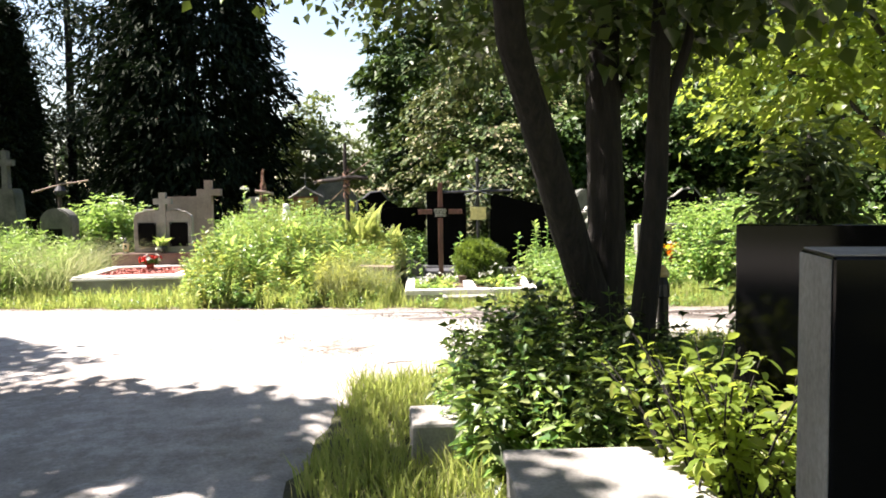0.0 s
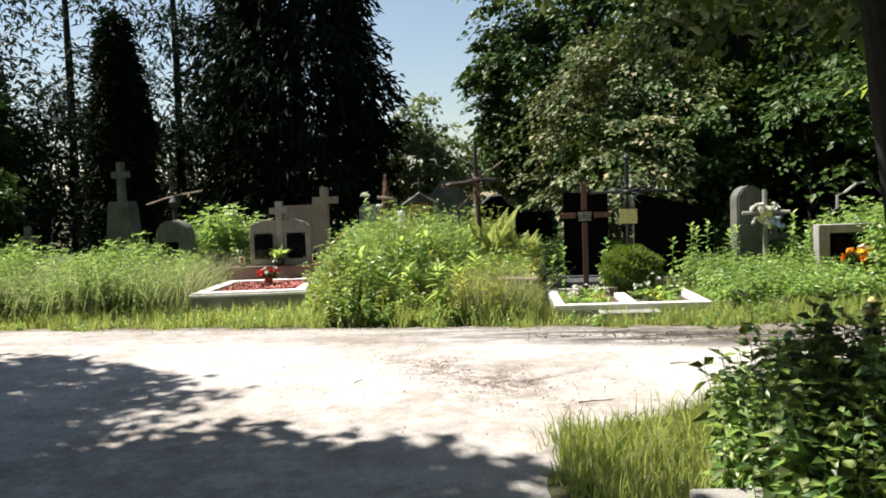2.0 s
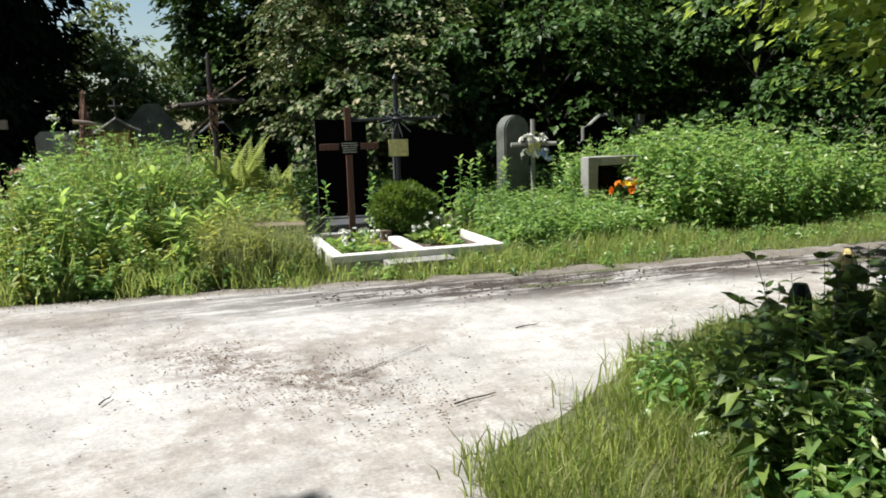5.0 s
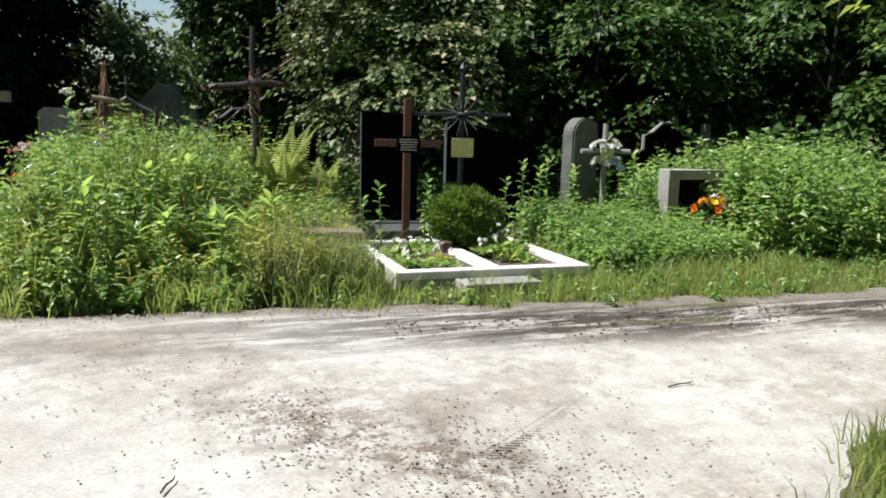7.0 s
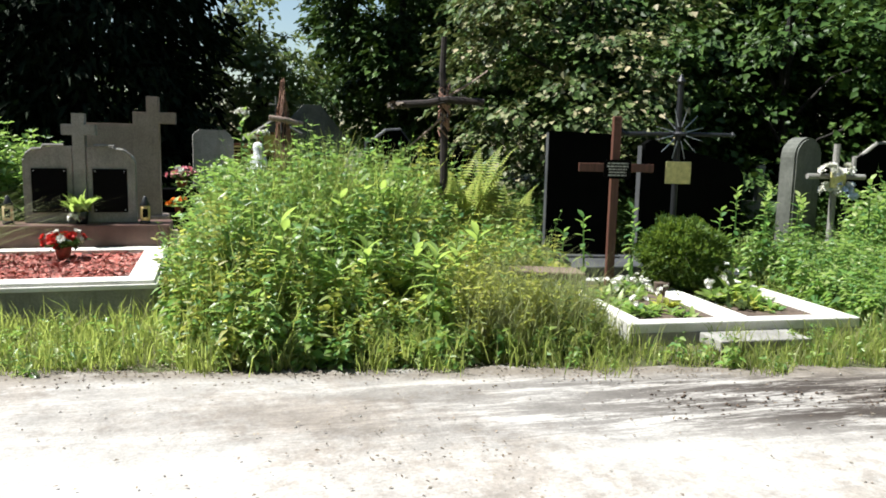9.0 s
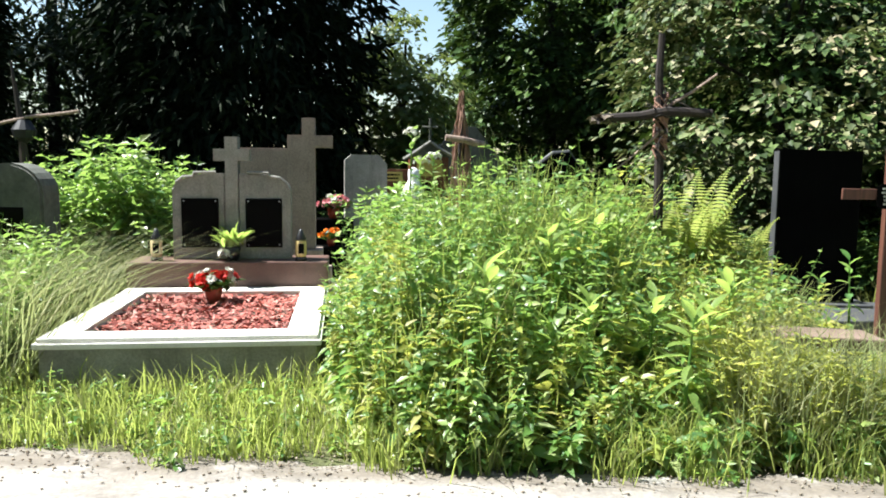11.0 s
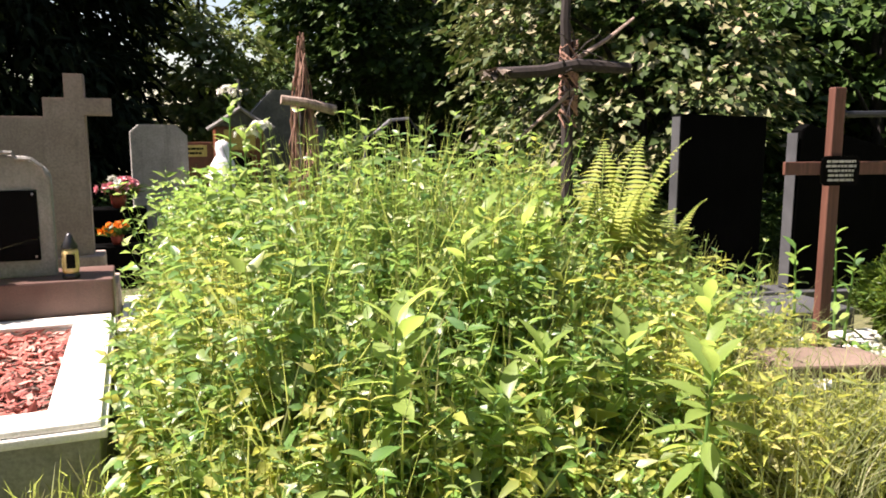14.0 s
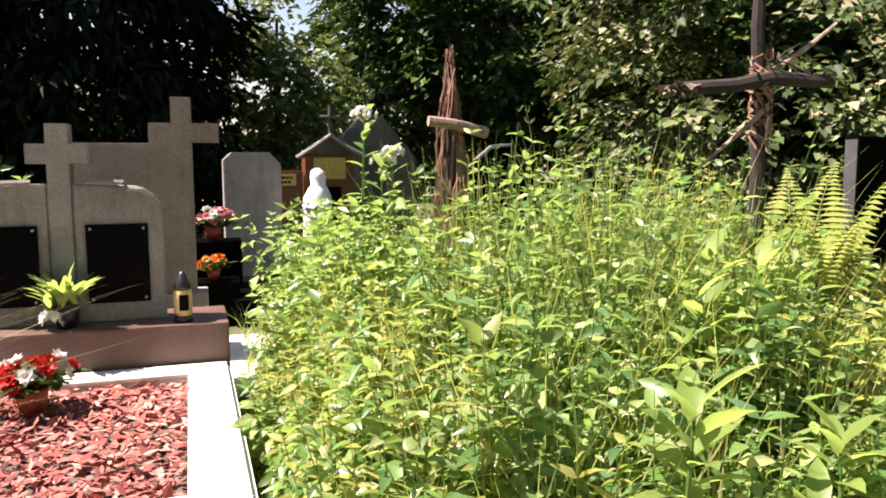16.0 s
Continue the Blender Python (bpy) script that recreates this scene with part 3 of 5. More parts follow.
# ---- double grave with red bark ----
def red_grave():
    g = base("double_grave", -4.15, 12.45, 0.0, 2.0, label="double grave bed of red bark chips in pale kerbs", category="grave")
    z0 = 0.02
    kerb_frame(g, -0.83, 0.87, 0.0, 2.0, z0, 0.39, 0.2, WHITE_KERB, 0.03)
    part("bed", box(-0.63, 0.67, 0.2, 1.8, z0, 0.33, 0.0), SOIL, g)
    part("rear_base", box(-0.86, 0.9, 2.035, 2.6, z0, 0.61, 0.014), RED_STONE, g, "dark reddish terrazzo base block")
    chips(-4.79, -3.52, 12.66, 14.28, 0.33, 4200, "bark_chips", MULCH, label="red dyed bark chips filling the grave bed", category="bark chips", kind="stuff")
    # headstone: two rounded shoulders, a raised middle with a cross
    h = base("headstone", -4.2, 14.72, 0.61, 2.0, label="grey concrete double headstone with a small cross and two black plaques", category="headstone")
    def shoulder(s):
        pts = [(0.06, 0.0), (0.53, 0.0), (0.53, 0.62)]
        pts += [(0.40 + 0.13 * math.cos(a), 0.62 + 0.12 * math.sin(a)) for a in np.linspace(0.2, 1.45, 6)]
        pts += [(0.40, 0.77), (0.22, 0.785), (0.06, 0.79)]
        return [(x * s, z) for x, z in (pts if s > 0 else pts[::-1])]
    part("left_slab", slab(shoulder(-1), 0.0, 0.16, 0.01), CONCRETE, h)
    part("right_slab", slab(shoulder(1), 0.0, 0.16, 0.01), CONCRETE, h)
    part("middle_pillar", slab([(-0.058, 0.0), (0.058, 0.0), (0.058, 0.90), (0.16, 0.90), (0.16, 1.01), (0.058, 1.01), (0.058, 1.12), (-0.058, 1.12), (-0.058, 1.01), (-0.16, 1.01), (-0.16, 0.90), (-0.058, 0.90)], -0.02, 0.15, 0.006), CONCRETE, h)
    for s in (-1, 1):
        x0 = 0.12 if s > 0 else -0.45
        pl = part("plaque", box(x0, x0 + 0.33, -0.018, -0.002, 0.11, 0.56, 0.006), PLAQUE, h, "black glass memorial plaque")
        for cx in (x0 + 0.025, x0 + 0.305):
            for cz in (0.135, 0.535):
                part("screw", box(cx - 0.007, cx + 0.007, -0.023, -0.0185, cz - 0.007, cz + 0.007, 0.002), STEEL, pl)
        # raised moulding over the plaque
        pts = [(s * x, -0.012, z) for x, z in ((0.14, 0.80), (0.33, 0.795), (0.345, 0.76), (0.43, 0.755), (0.485, 0.71), (0.515, 0.64))]
        part("moulding", rod(pts, 0.016, 6), CONCRETE, h)


red_grave()


def rear_stone():
    g = base("cross_headstone", -4.0, 15.75, 0.17, 1.0, label="tall brownish concrete headstone with a cross on its shoulder", category="headstone")
    part("body", slab([(-0.42, 0.42), (0.475, 0.42), (0.475, 1.50), (0.66, 1.50), (0.66, 1.63), (0.475, 1.63), (0.475, 1.81), (0.34, 1.81), (0.34, 1.63), (0.19, 1.63), (0.19, 1.49), (-0.42, 1.49)], 0.0, 0.22, 0.01), CONCRETE_WARM, g)
    part("upper_step", box(-0.5, 0.55, -0.06, 0.30, 0.21, 0.42, 0.012), CONCRETE_WARM, g)
    part("lower_step", box(-0.6, 0.64, -0.14, 0.40, -0.12, 0.208, 0.012), CONCRETE_WARM, g)


rear_stone()


def lantern(x, y, z, s=1.0, glass=LAMP_GLASS, label="amber glass grave candle lantern with black lid"):
    g = base("grave_lantern", x, y, z, 8, label=label, category="lantern", group="lanterns on the red grave")
    part("foot", lathe([(0.052 * s, 0), (0.055 * s, 0.02 * s), (0.045 * s, 0.035 * s)], 16), BLACK_PLASTIC, g)
    part("glass", lathe([(0.045 * s, 0.036 * s), (0.052 * s, 0.06 * s), (0.052 * s, 0.17 * s), (0.044 * s, 0.19 * s)], 16), glass, g, smooth=True)
    part("label", box(-0.026 * s, 0.026 * s, -0.056 * s, -0.05 * s, 0.07 * s, 0.16 * s, 0.003), PLAQUE, g, "dark picture on the glass")
    part("lid", lathe([(0.05 * s, 0.191 * s), (0.052 * s, 0.205 * s), (0.03 * s, 0.24 * s), (0.02 * s, 0.275 * s), (0.006 * s, 0.29 * s)], 16), BLACK_PLASTIC, g, smooth=True)


lantern(-3.57, 14.6, 0.612)
lantern(-4.85, 14.6, 0.612, 1.0, LAMP_CREAM, "cream and amber grave candle lantern with black lid")


def bouquet(x, y, z, s, reds, whites, name="flower_pot", label="", red=RED_PETAL, white=WHITE_PETAL, fern=True):
    g = base(name, x, y, z, 0, label=label, category="flowers")
    part("pot", lathe([(0.045 * s, 0), (0.058 * s, 0.05 * s), (0.068 * s, 0.11 * s), (0.06 * s, 0.115 * s)], 18), POT, g, smooth=True)
    tuft(60, (0, 0, 0.11 * s), 0.05 * s, 0.16 * s, 0.05 * s, TREE_LEAF, "leaves", g, 0.5)
    blossom(reds, (0, 0, 0.14 * s), (0.18 * s, 0.14 * s, 0.11 * s), 0.045 * s, red, "flower", g)
    if whites:
        blossom(whites, (0.02 * s, -0.03 * s, 0.15 * s), (0.17 * s, 0.14 * s, 0.11 * s), 0.045 * s, white, "flower", g)
    return g


bouquet(-4.22, 13.92, 0.345, 1.1, 15, 9, label="red and white flowers in a small red pot")


def fern_pot(x, y, z):
    g = base("green_plant_pot", x, y, z, 0, label="yellow-green leafy plant in a dark pot", category="potted plant")
    part("pot", lathe([(0.05, 0), (0.07, 0.12), (0.06, 0.125)], 16), BLACK_PLASTIC, g, smooth=True)
    tuft(90, (0, 0, 0.12), 0.035, 0.24, 0.045, BIG_LEAF, "leaves", g, 1.5)
    blossom(5, (-0.06, -0.04, 0.05), (0.05, 0.04, 0.05), 0.045, WHITE_PETAL, "flower", g)


fern_pot(-4.18, 14.61, 0.613)


# ---- old arched stone and crosses beside the red grave ----
def arched_stone(x, y, z, w, h, d, turn, mat, label, plaque=True, dome=0.5, name="arched_headstone"):
    g = base(name, x, y, z, turn, label=label, category="headstone")
    r = w / 2
    pts = [(-r, 0), (r, 0)] + [(r * math.cos(a), h - r * dome * 2 * 0.5 + r * dome * math.sin(a)) for a in np.linspace(0, math.pi, 14)]
    part("body", slab(pts, 0, d, 0.02), mat, g)
    part("foot", box(-r - 0.06, r + 0.06, -0.06, d + 0.06, -0.02, 0.12, 0.015), mat, g)
    if plaque:
        part("plaque", box(-r * 0.5, r * 0.45, -0.012, -0.001, h * 0.45, h * 0.74, 0.004), PLAQUE, g, "black plaque")
    return g


arched_stone(-5.97, 14.3, 0.05, 0.62, 1.42, 0.26, -12, OLD_STONE, "weathered rounded headstone sunk in tall grass", dome=0.8)


def pedestal_cross():
    g = base("pedestal_cross", -7.62, 16.1, 0.05, -8, label="tall grey-green stone cross on a pedestal", category="monument")
    g.scale = (0.9, 0.9, 0.91)
    part("pedestal", slab([(-0.36, 0), (0.36, 0), (0.32, 1.3), (0.26, 1.9), (0.22, 2.0), (-0.22, 2.0), (-0.26, 1.9), (-0.32, 1.3)], -0.16, 0.2, 0.02), OLD_STONE, g)
    part("cross", slab([(-0.08, 2.0), (0.08, 2.0), (0.07, 2.5), (0.19, 2.5), (0.19, 2.64), (0.07, 2.64), (0.07, 2.84), (-0.07, 2.84), (-0.07, 2.64), (-0.19, 2.64), (-0.19, 2.5), (-0.07, 2.5)], -0.06, 0.08, 0.012), OLD_STONE, g)


pedestal_cross()


def leaning_cross():
    g = base("leaning_iron_cross", -6.5, 15.9, 0.05, 0, label="dark leaning iron cross with pale arms", category="cross")
    part("post", rod([(0, 0, 0), (0, 0, 1.2), (-0.03, 0, 1.86), (-0.10, 0, 2.45)], [0.06, 0.055, 0.035, 0.012]), IRON, g)
    part("arm", rod([(-0.55, 0, 1.73), (-0.2, -0.02, 1.83), (0.02, -0.03, 1.88)], 0.018), GREY_WOOD, g)
    part("arm", rod([(0.03, -0.03, 1.89), (0.3, -0.03, 1.92), (0.56, -0.02, 1.96)], 0.018), GREY_WOOD, g)
    part("boss", lathe([(0.02, 1.62), (0.10, 1.68), (0.12, 1.76), (0.06, 1.86)], 12), DARK_STEEL, g)


leaning_cross()


# ---- crosses in the weed thicket ----
def vine_cross():
    g = base("vine_covered_cross", -2.2, 13.85, 0.06, 6, label="old wooden cross wrapped in dry vines", category="cross")
    part("post", rod([(0, 0, 0), (0.01, 0, 1.0), (0, 0, 1.6), (0.01, 0, 1.78)], [0.04, 0.034, 0.028, 0.015]), DARK_WOOD, g)
    part("arm", rod([(-0.14, -0.05, 1.655), (0.0, -0.06, 1.64), (0.18, -0.05, 1.60)], [0.027, 0.028, 0.032], 10), GREY_WOOD, g)
    bm = bmesh.new()
    for k in range(38):
        a, r, top = rng.uniform(0, 6.28), rng.uniform(0.05, 0.105), rng.uniform(1.75, 2.06)
        pts = []
        for s in np.linspace(0, 1, 11):
            zz = 0.75 + (top - 0.75) * s
            rr = r * (0.55 + 0.45 * math.sin(math.pi * min(1, s * 1.1))) * (1 - 0.85 * s ** 4)
            pts.append((rr * math.cos(a + 2.4 * s), rr * math.sin(a + 2.4 * s), zz + rng.uniform(-0.012, 0.012)))
        pts = [(p[0] + rng.normal(0, 0.009), p[1] + rng.normal(0, 0.009), p[2]) for p in pts]
        rod(pts, 0.004, 4, bm)
    part("dry_vines", bm, DRY_VINE, g, "tangle of dry brown vine stems")


vine_cross()


def tall_dark_cross():
    g = base("tall_wooden_cross", -0.69, 13.37, 0.06, -4, label="tall dark weathered wooden cross with dry vines", category="cross")
    part("post", rod([(0.03, 0, 0), (0.0, 0, 0.9), (-0.02, 0, 1.8), (-0.04, 0, 2.12), (-0.03, 0.0, 2.45)], [0.042, 0.04, 0.036, 0.032, 0.026], 8), DARK_WOOD, g)
    part("arm", rod([(-0.48, -0.05, 1.80), (-0.2, -0.06, 1.82), (0.0, -0.06, 1.86), (0.36, -0.05, 1.85)], [0.034, 0.036, 0.04, 0.034], 9), DARK_WOOD, g)
    tangle = bmesh.new()
    for k in range(26):
        a, c = rng.uniform(0, 6.28), rng.uniform(1.66, 2.06)
        pts = [(0.055 * math.cos(a + 1.1 * q) - 0.02, 0.055 * math.sin(a + 1.1 * q) - 0.02, c + 0.03 * math.sin(2.3 * q + a) - 0.03 * q) for q in range(6)]
        rod(pts, rng.uniform(0.004, 0.009), 5, tangle)
    part("vine_tangle", tangle, DRY_VINE, g, "dry brown vine wound round the joint")
    part("brace", rod([(0.02, -0.05, 1.9), (0.22, -0.04, 2.02), (0.4, -0.02, 2.15)], [0.016, 0.012, 0.008], 6), GREY_WOOD, g, "dry grey vine stem")
    part("brace", rod([(-0.02, -0.08, 1.72), (-0.12, -0.06, 1.62), (-0.34, 0.0, 1.42)], [0.016, 0.012, 0.008], 6), GREY_WOOD, g, "dry grey vine stem")
    for k in range(14):
        p = np.array([rng.uniform(-0.05, 0.03), -0.05, rng.uniform(1.7, 2.0)])
        d = directions(1, 0.8)[0]
        part("twig", rod([p, p + d * 0.1 + (0, 0, 0.02), p + d * rng.uniform(0.15, 0.28)], [0.005, 0.004, 0.002], 4), DARK_WOOD, g)
    tuft(34, (-0.49, -0.05, 1.80), 0.03, 0.10, 0.06, LITTER, "dry_leaves", g, -0.3, "curled dry brown leaves")


tall_dark_cross()


# ---- dark granite graves ----
def dark_slab(x, y, z, w, h, d, turn, label, outline=None, mat=GRANITE_DULL):
    g = base("dark_headstone", x, y, z, turn, label=label, category="headstone")
    pts = outline or [(0, 0), (w, 0), (w, h), (0, h + 0.02)]
    part("slab", slab(pts, 0.0, d, 0.006), mat, g)
    part("side_face", box(-0.006, -0.001, 0.006, d - 0.006, 0.01, h, 0.0), GRANITE_ROUGH, g, "sawn grey edge")
    part("plinth", box(-0.15, w + 0.12, -0.12, d + 0.1, -0.16, -0.003, 0.01), GRANITE_ROUGH, g)
    return g


dark_slab(0.72, 14.15, 0.3, 0.72, 1.36, 0.14, -10, "tall black granite slab with a grey sawn edge")
part("grave_cover", box(0.55, 1.72, 13.35, 13.98, 0.02, 0.27, 0.015), GRANITE_ROUGH, None, "low grey granite grave cover beside the black slab", category="grave")
part("stone_bench", slab([(0.3, 0.0), (0.62, 0.0), (0.62, 0.34), (0.36, 0.5), (0.3, 0.48)], 13.2, 13.75, 0.01), GRANITE_ROUGH, None, "small sloping grey granite book stone", category="grave stone")
dark_slab(1.88, 14.15, 0.24, 1.24, 1.3, 0.14, -8, "wide black granite headstone with a sloping top", [(0, 0), (1.24, 0), (1.26, 0.98), (1.18, 1.1), (0.1, 1.37), (0.03, 1.32)])


# ---- white kerbed double grave ----
def white_grave():
    g = base("white_kerb_grave", 0.2, 11.2, 0.0, -3.0, label="double grave with white kerbs, soil and low flowers", category="grave")
    kerb_frame(g, 0.0, 1.98, 0.0, 1.95, 0.0, 0.2, 0.14, WHITE_KERB)
    part("middle_kerb", box(0.92, 1.07, 0.142, 1.808, 0.0, 0.2, 0.01), WHITE_KERB, g)
    # thin grey strip: the shade on the kerb's front, put in as colour
    part("front_shade", box(-0.004, 1.984, -0.006, -0.002, 0.0, 0.125, 0), CONCRETE, g, "grey strip for the shade on the kerb's front")
    for a, b in ((0.142, 0.918), (1.072, 1.838)):
        part("soil", box(a, b, 0.142, 1.808, 0.0, 0.15, 0.02), SOIL, g, "dark crumbly soil")
    part("step_slab", box(0.55, 1.3, -0.32, -0.03, -0.02, 0.06, 0.012), CONCRETE, None, "flat worn concrete step in front of the white grave", category="step").matrix_basis = pose(0.2, 11.2, 0.07, 0, 0, -3)
    for k in range(34):
        x, y = rng.uniform(0.2, 0.88) if k % 2 else rng.uniform(1.12, 1.8), rng.uniform(0.25, 1.7)
        p = base("bedding_plant", 0.22 + x, 11.3 + y - 0.05 * x, 0.14, label="low green bedding plant in grave soil", category="plant", group="plants in the white grave")
        tuft(26, (0, 0, 0), 0.05, rng.uniform(0.1, 0.2), 0.045, (GAP_LEAF, WEED_LEAF, YELLOW_WEED, WEED_LEAF, BIG_LEAF)[k % 5], "leaves", p, 0.6)
        if k % 6 == 1:
            blossom(5, (0, 0, 0.12), (0.09, 0.09, 0.06), 0.03, (YELLOW_PETAL, WHITE_PETAL, BLUE_PETAL)[k % 3], "flower", p)


white_grave()


def hosta(x, y, s):
    g = base("hosta_plant", x, y, 0.14, rng.uniform(0, 360), label="pale-leaved hosta with small white flowers in grave soil", category="plant", group="plants in the white grave")
    tuft(46, (0, 0, 0), 0.04 * s, 0.27 * s, 0.085 * s, BIG_LEAF, "leaves", g, 0.7)
    blossom(6, (0, 0, 0.2 * s), (0.12 * s, 0.12 * s, 0.1 * s), 0.035, WHITE_PETAL, "flower", g)


for x, y, s in ((1.72, 12.2, 1.1), (1.95, 12.35, 0.9), (1.5, 12.05, 0.8)):
    hosta(x, y, s)


def wood_cross():
    g = base("brown_wooden_cross", 0.87, 12.87, 0.1, -8, label="red-brown painted wooden cross with a black name plate", category="cross")
    part("post", box(-0.04, 0.04, -0.03, 0.03, 0.0, 1.70, 0.008), BROWN_WOOD, g)
    part("arm", box(-0.37, 0.37, -0.056, -0.0315, 1.175, 1.255, 0.006), BROWN_WOOD, g)
    pl = part("name_plate", slab([(-0.13, 1.13), (-0.10, 1.11), (0.12, 1.11), (0.14, 1.13), (0.14, 1.27), (0.12, 1.29), (-0.10, 1.29), (-0.13, 1.27)], -0.068, -0.058, 0.003), PLAQUE, g, "black plate with rows of pale lettering")
    bars(pl, -0.10, 0.11, 1.13, 1.27, -0.070, 5, PALE, "lettering")


wood_cross()


def star_cross():
    g = base("metal_ray_cross", 1.5, 12.82, 0.1, -6, label="dark metal cross with pale rays and a yellowed plate", category="cross")
    part("post", rod([(0, 0, 0), (0, 0, 1.5), (0, 0, 2.02)], 0.03, 10), DARK_STEEL, g)
    part("finial", lathe([(0.03, 2.02), (0.045, 2.05), (0.02, 2.09), (0.005, 2.12)], 12), DARK_STEEL, g)
    part("arm", rod([(-0.56, 0, 1.54), (0, 0, 1.55), (0.56, 0, 1.55)], 0.02, 8), DARK_STEEL, g)
    for s in (-1, 1):
        part("arm_end", lathe([(0.01, -0.03), (0.032, 0), (0.01, 0.03)], 10, (s * 0.57, 0, 1.55)), DARK_STEEL, g)
    for k in range(12):
        a = math.radians(15 + 30 * k)
        part("ray", rod([(0.07 * math.cos(a), -0.035, 1.55 + 0.07 * math.sin(a)), (0.25 * math.cos(a), -0.035, 1.55 + 0.25 * math.sin(a))], [0.007, 0.003], 6), STEEL, g, "pale metal ray")
    part("boss", lathe([(0.02, 0), (0.075, 0.01), (0.05, 0.03)], 14, (0, -0.03, 1.54)), DARK_STEEL, g)
    part("plate", box(-0.125, 0.135, -0.05, -0.032, 1.07, 1.285, 0.006), YELLOW, g, "yellowed blank metal plate")


star_cross()


def ball_bush(x, y, z, rx, rz):
    g = base("box_bush", x, y, z, 0, label="round clipped green bush beside the white grave", category="bush")
    part("stem", rod([(0, 0, -0.1), (0, 0, 0.25)], [0.03, 0.02], 6), BARK, g)
    n = 9000
    d = directions(n)
    lump = 1 + 0.10 * np.sin(d[:, 0] * 7) * np.cos(d[:, 1] * 6 + 1) + 0.07 * np.sin(d[:, 2] * 11 + d[:, 0] * 5)
    p = d * np.array([rx, rx * 0.9, rz]) * (lump * rng.uniform(0.55, 1.05, n) ** 0.5)[:, None] + np.array([0, 0, rz])
    v, t = leaves(p, d + rng.normal(0, 0.6, (n, 3)) + np.array([0, 0, 0.4]), d + rng.normal(0, 0.5, (n, 3)), rng.uniform(0.035, 0.085, n), 0.02)
    arrays("crown", v, t, BOX_LEAF, g)


ball_bush(1.48, 12.6, 0.2, 0.41, 0.32)
part("brown_pot", lathe([(0.055, 0.0), (0.075, 0.12), (0.065, 0.125)], 16, (1.18, 12.42, 0.148)), SOIL, None, "round brown plant pot under the bush", category="pot")


# ---- graves at the foot of the trees ----
def cross_wreath():
    arched_stone(3.53, 13.4, 0.05, 0.5, 1.62, 0.2, 18, OLD_STONE, "rough grey arched headstone among weeds", False, 0.9)
    g = base("wreathed_cross", 3.62, 13.1, 0.05, -5, label="grey metal cross hung with white and blue flowers", category="cross")
    part("post", rod([(0, 0, 0), (0, 0, 1.55)], 0.035, 8), CONCRETE, g)
    part("arm", rod([(-0.33, 0, 1.2), (0.36, 0, 1.2)], 0.03, 8), CONCRETE, g)
    part("figure_plate", box(-0.09, 0.09, -0.07, -0.04, 1.08, 1.28, 0.01), YELLOW, g)
    for k in range(4):
        blossom(8, (0.13 * math.cos(k * 1.57 + 0.8), -0.05, 1.13 + 0.14 * math.sin(k * 1.57 + 0.8)), (0.11, 0.05, 0.10), 0.058, WHITE_PETAL, "flower", g, 0.9)
    blossom(10, (0.1, -0.05, 0.98), (0.2, 0.05, 0.2), 0.05, plain("pale blue petals", (0.45, 0.55, 0.75), 0.6), "flower", g, 0.9)


cross_wreath()


def box_stone():
    g = base("framed_headstone", 4.1, 12.4, 0.02, -6, label="grey concrete headstone with a recessed dark niche", category="headstone")
    bm = box(0.0, 0.15, 0, 0.24, 0.0, 1.04, 0.01)
    part("side_post", bm, CONCRETE, g)
    part("side_post", box(0.68, 0.8, 0, 0.24, 0, 1.04, 0.01), CONCRETE, g)
    part("lintel", box(0.152, 0.678, 0, 0.24, 0.92, 1.04, 0.008), CONCRETE, g)
    part("sill", box(0.152, 0.678, 0, 0.24, 0.0, 0.42, 0.008), CONCRETE, g)
    part("niche_back", box(0.152, 0.678, 0.15, 0.225, 0.422, 0.918, 0), GRANITE_DULL, g)
    part("photo_plate", box(0.28, 0.52, 0.138, 0.148, 0.55, 0.85, 0.004), PLAQUE, g)
    f = bouquet(4.56, 12.12, 0.4, 1.35, 22, 8, "orange_flowers", "bunch of orange, yellow and white flowers", ORANGE_PETAL)
    blossom(9, (0.0, -0.02, 0.24), (0.2, 0.14, 0.12), 0.055, YELLOW_PETAL, "flower", f)


box_stone()


def scroll_stone(x, y, z, s, turn, label, mat=GRANITE_DULL, edge=GRANITE_ROUGH, rim=GRANITE_ROUGH):
    g = base("scrolled_headstone", x, y, z, turn, label=label, category="headstone")
    pts = [(0, 0), (0.9, 0), (0.9, 0.95), (0.7, 1.05), (0.55, 1.24), (0.35, 1.22), (0.2, 1.1), (0.08, 1.05), (0.08, 0.85), (0.0, 0.8)]
    part("slab", slab([(a * s, b * s) for a, b in pts], 0, 0.14, 0.01), mat, g)
    part("edge", rod([(a * s - 0.012, 0.04, b * s) for a, b in pts[3:]], 0.034, 8), rim, g, "pale sawn rim")
    part("foot", box(-0.1, 0.9 * s + 0.1, -0.06, 0.2, -0.15, -0.004, 0.01), edge, g)


scroll_stone(5.5, 14.9, 0.3, 1.1, -8, "black granite headstone with a scrolled pale rim", rim=CONCRETE)
scroll_stone(-0.75, 18.2, 0.3, 1.15, 4, "black scrolled headstone seen behind the weeds")


def stone_bench():
    g = base("stone_bench", -0.22, 11.85, 0.03, -12, label="small brownish stone slab on short dark legs", category="bench")
    top = box(-0.28, 0.28, -0.15, 0.15, 0.42, 0.485, 0.012)
    for v in top.verts:
        v.co.x += 0.012 * math.sin(v.co.y * 40)
        v.co.z += 0.006 * math.sin(v.co.x * 17)
    part("seat_slab", top, BROWN_STONE, g)
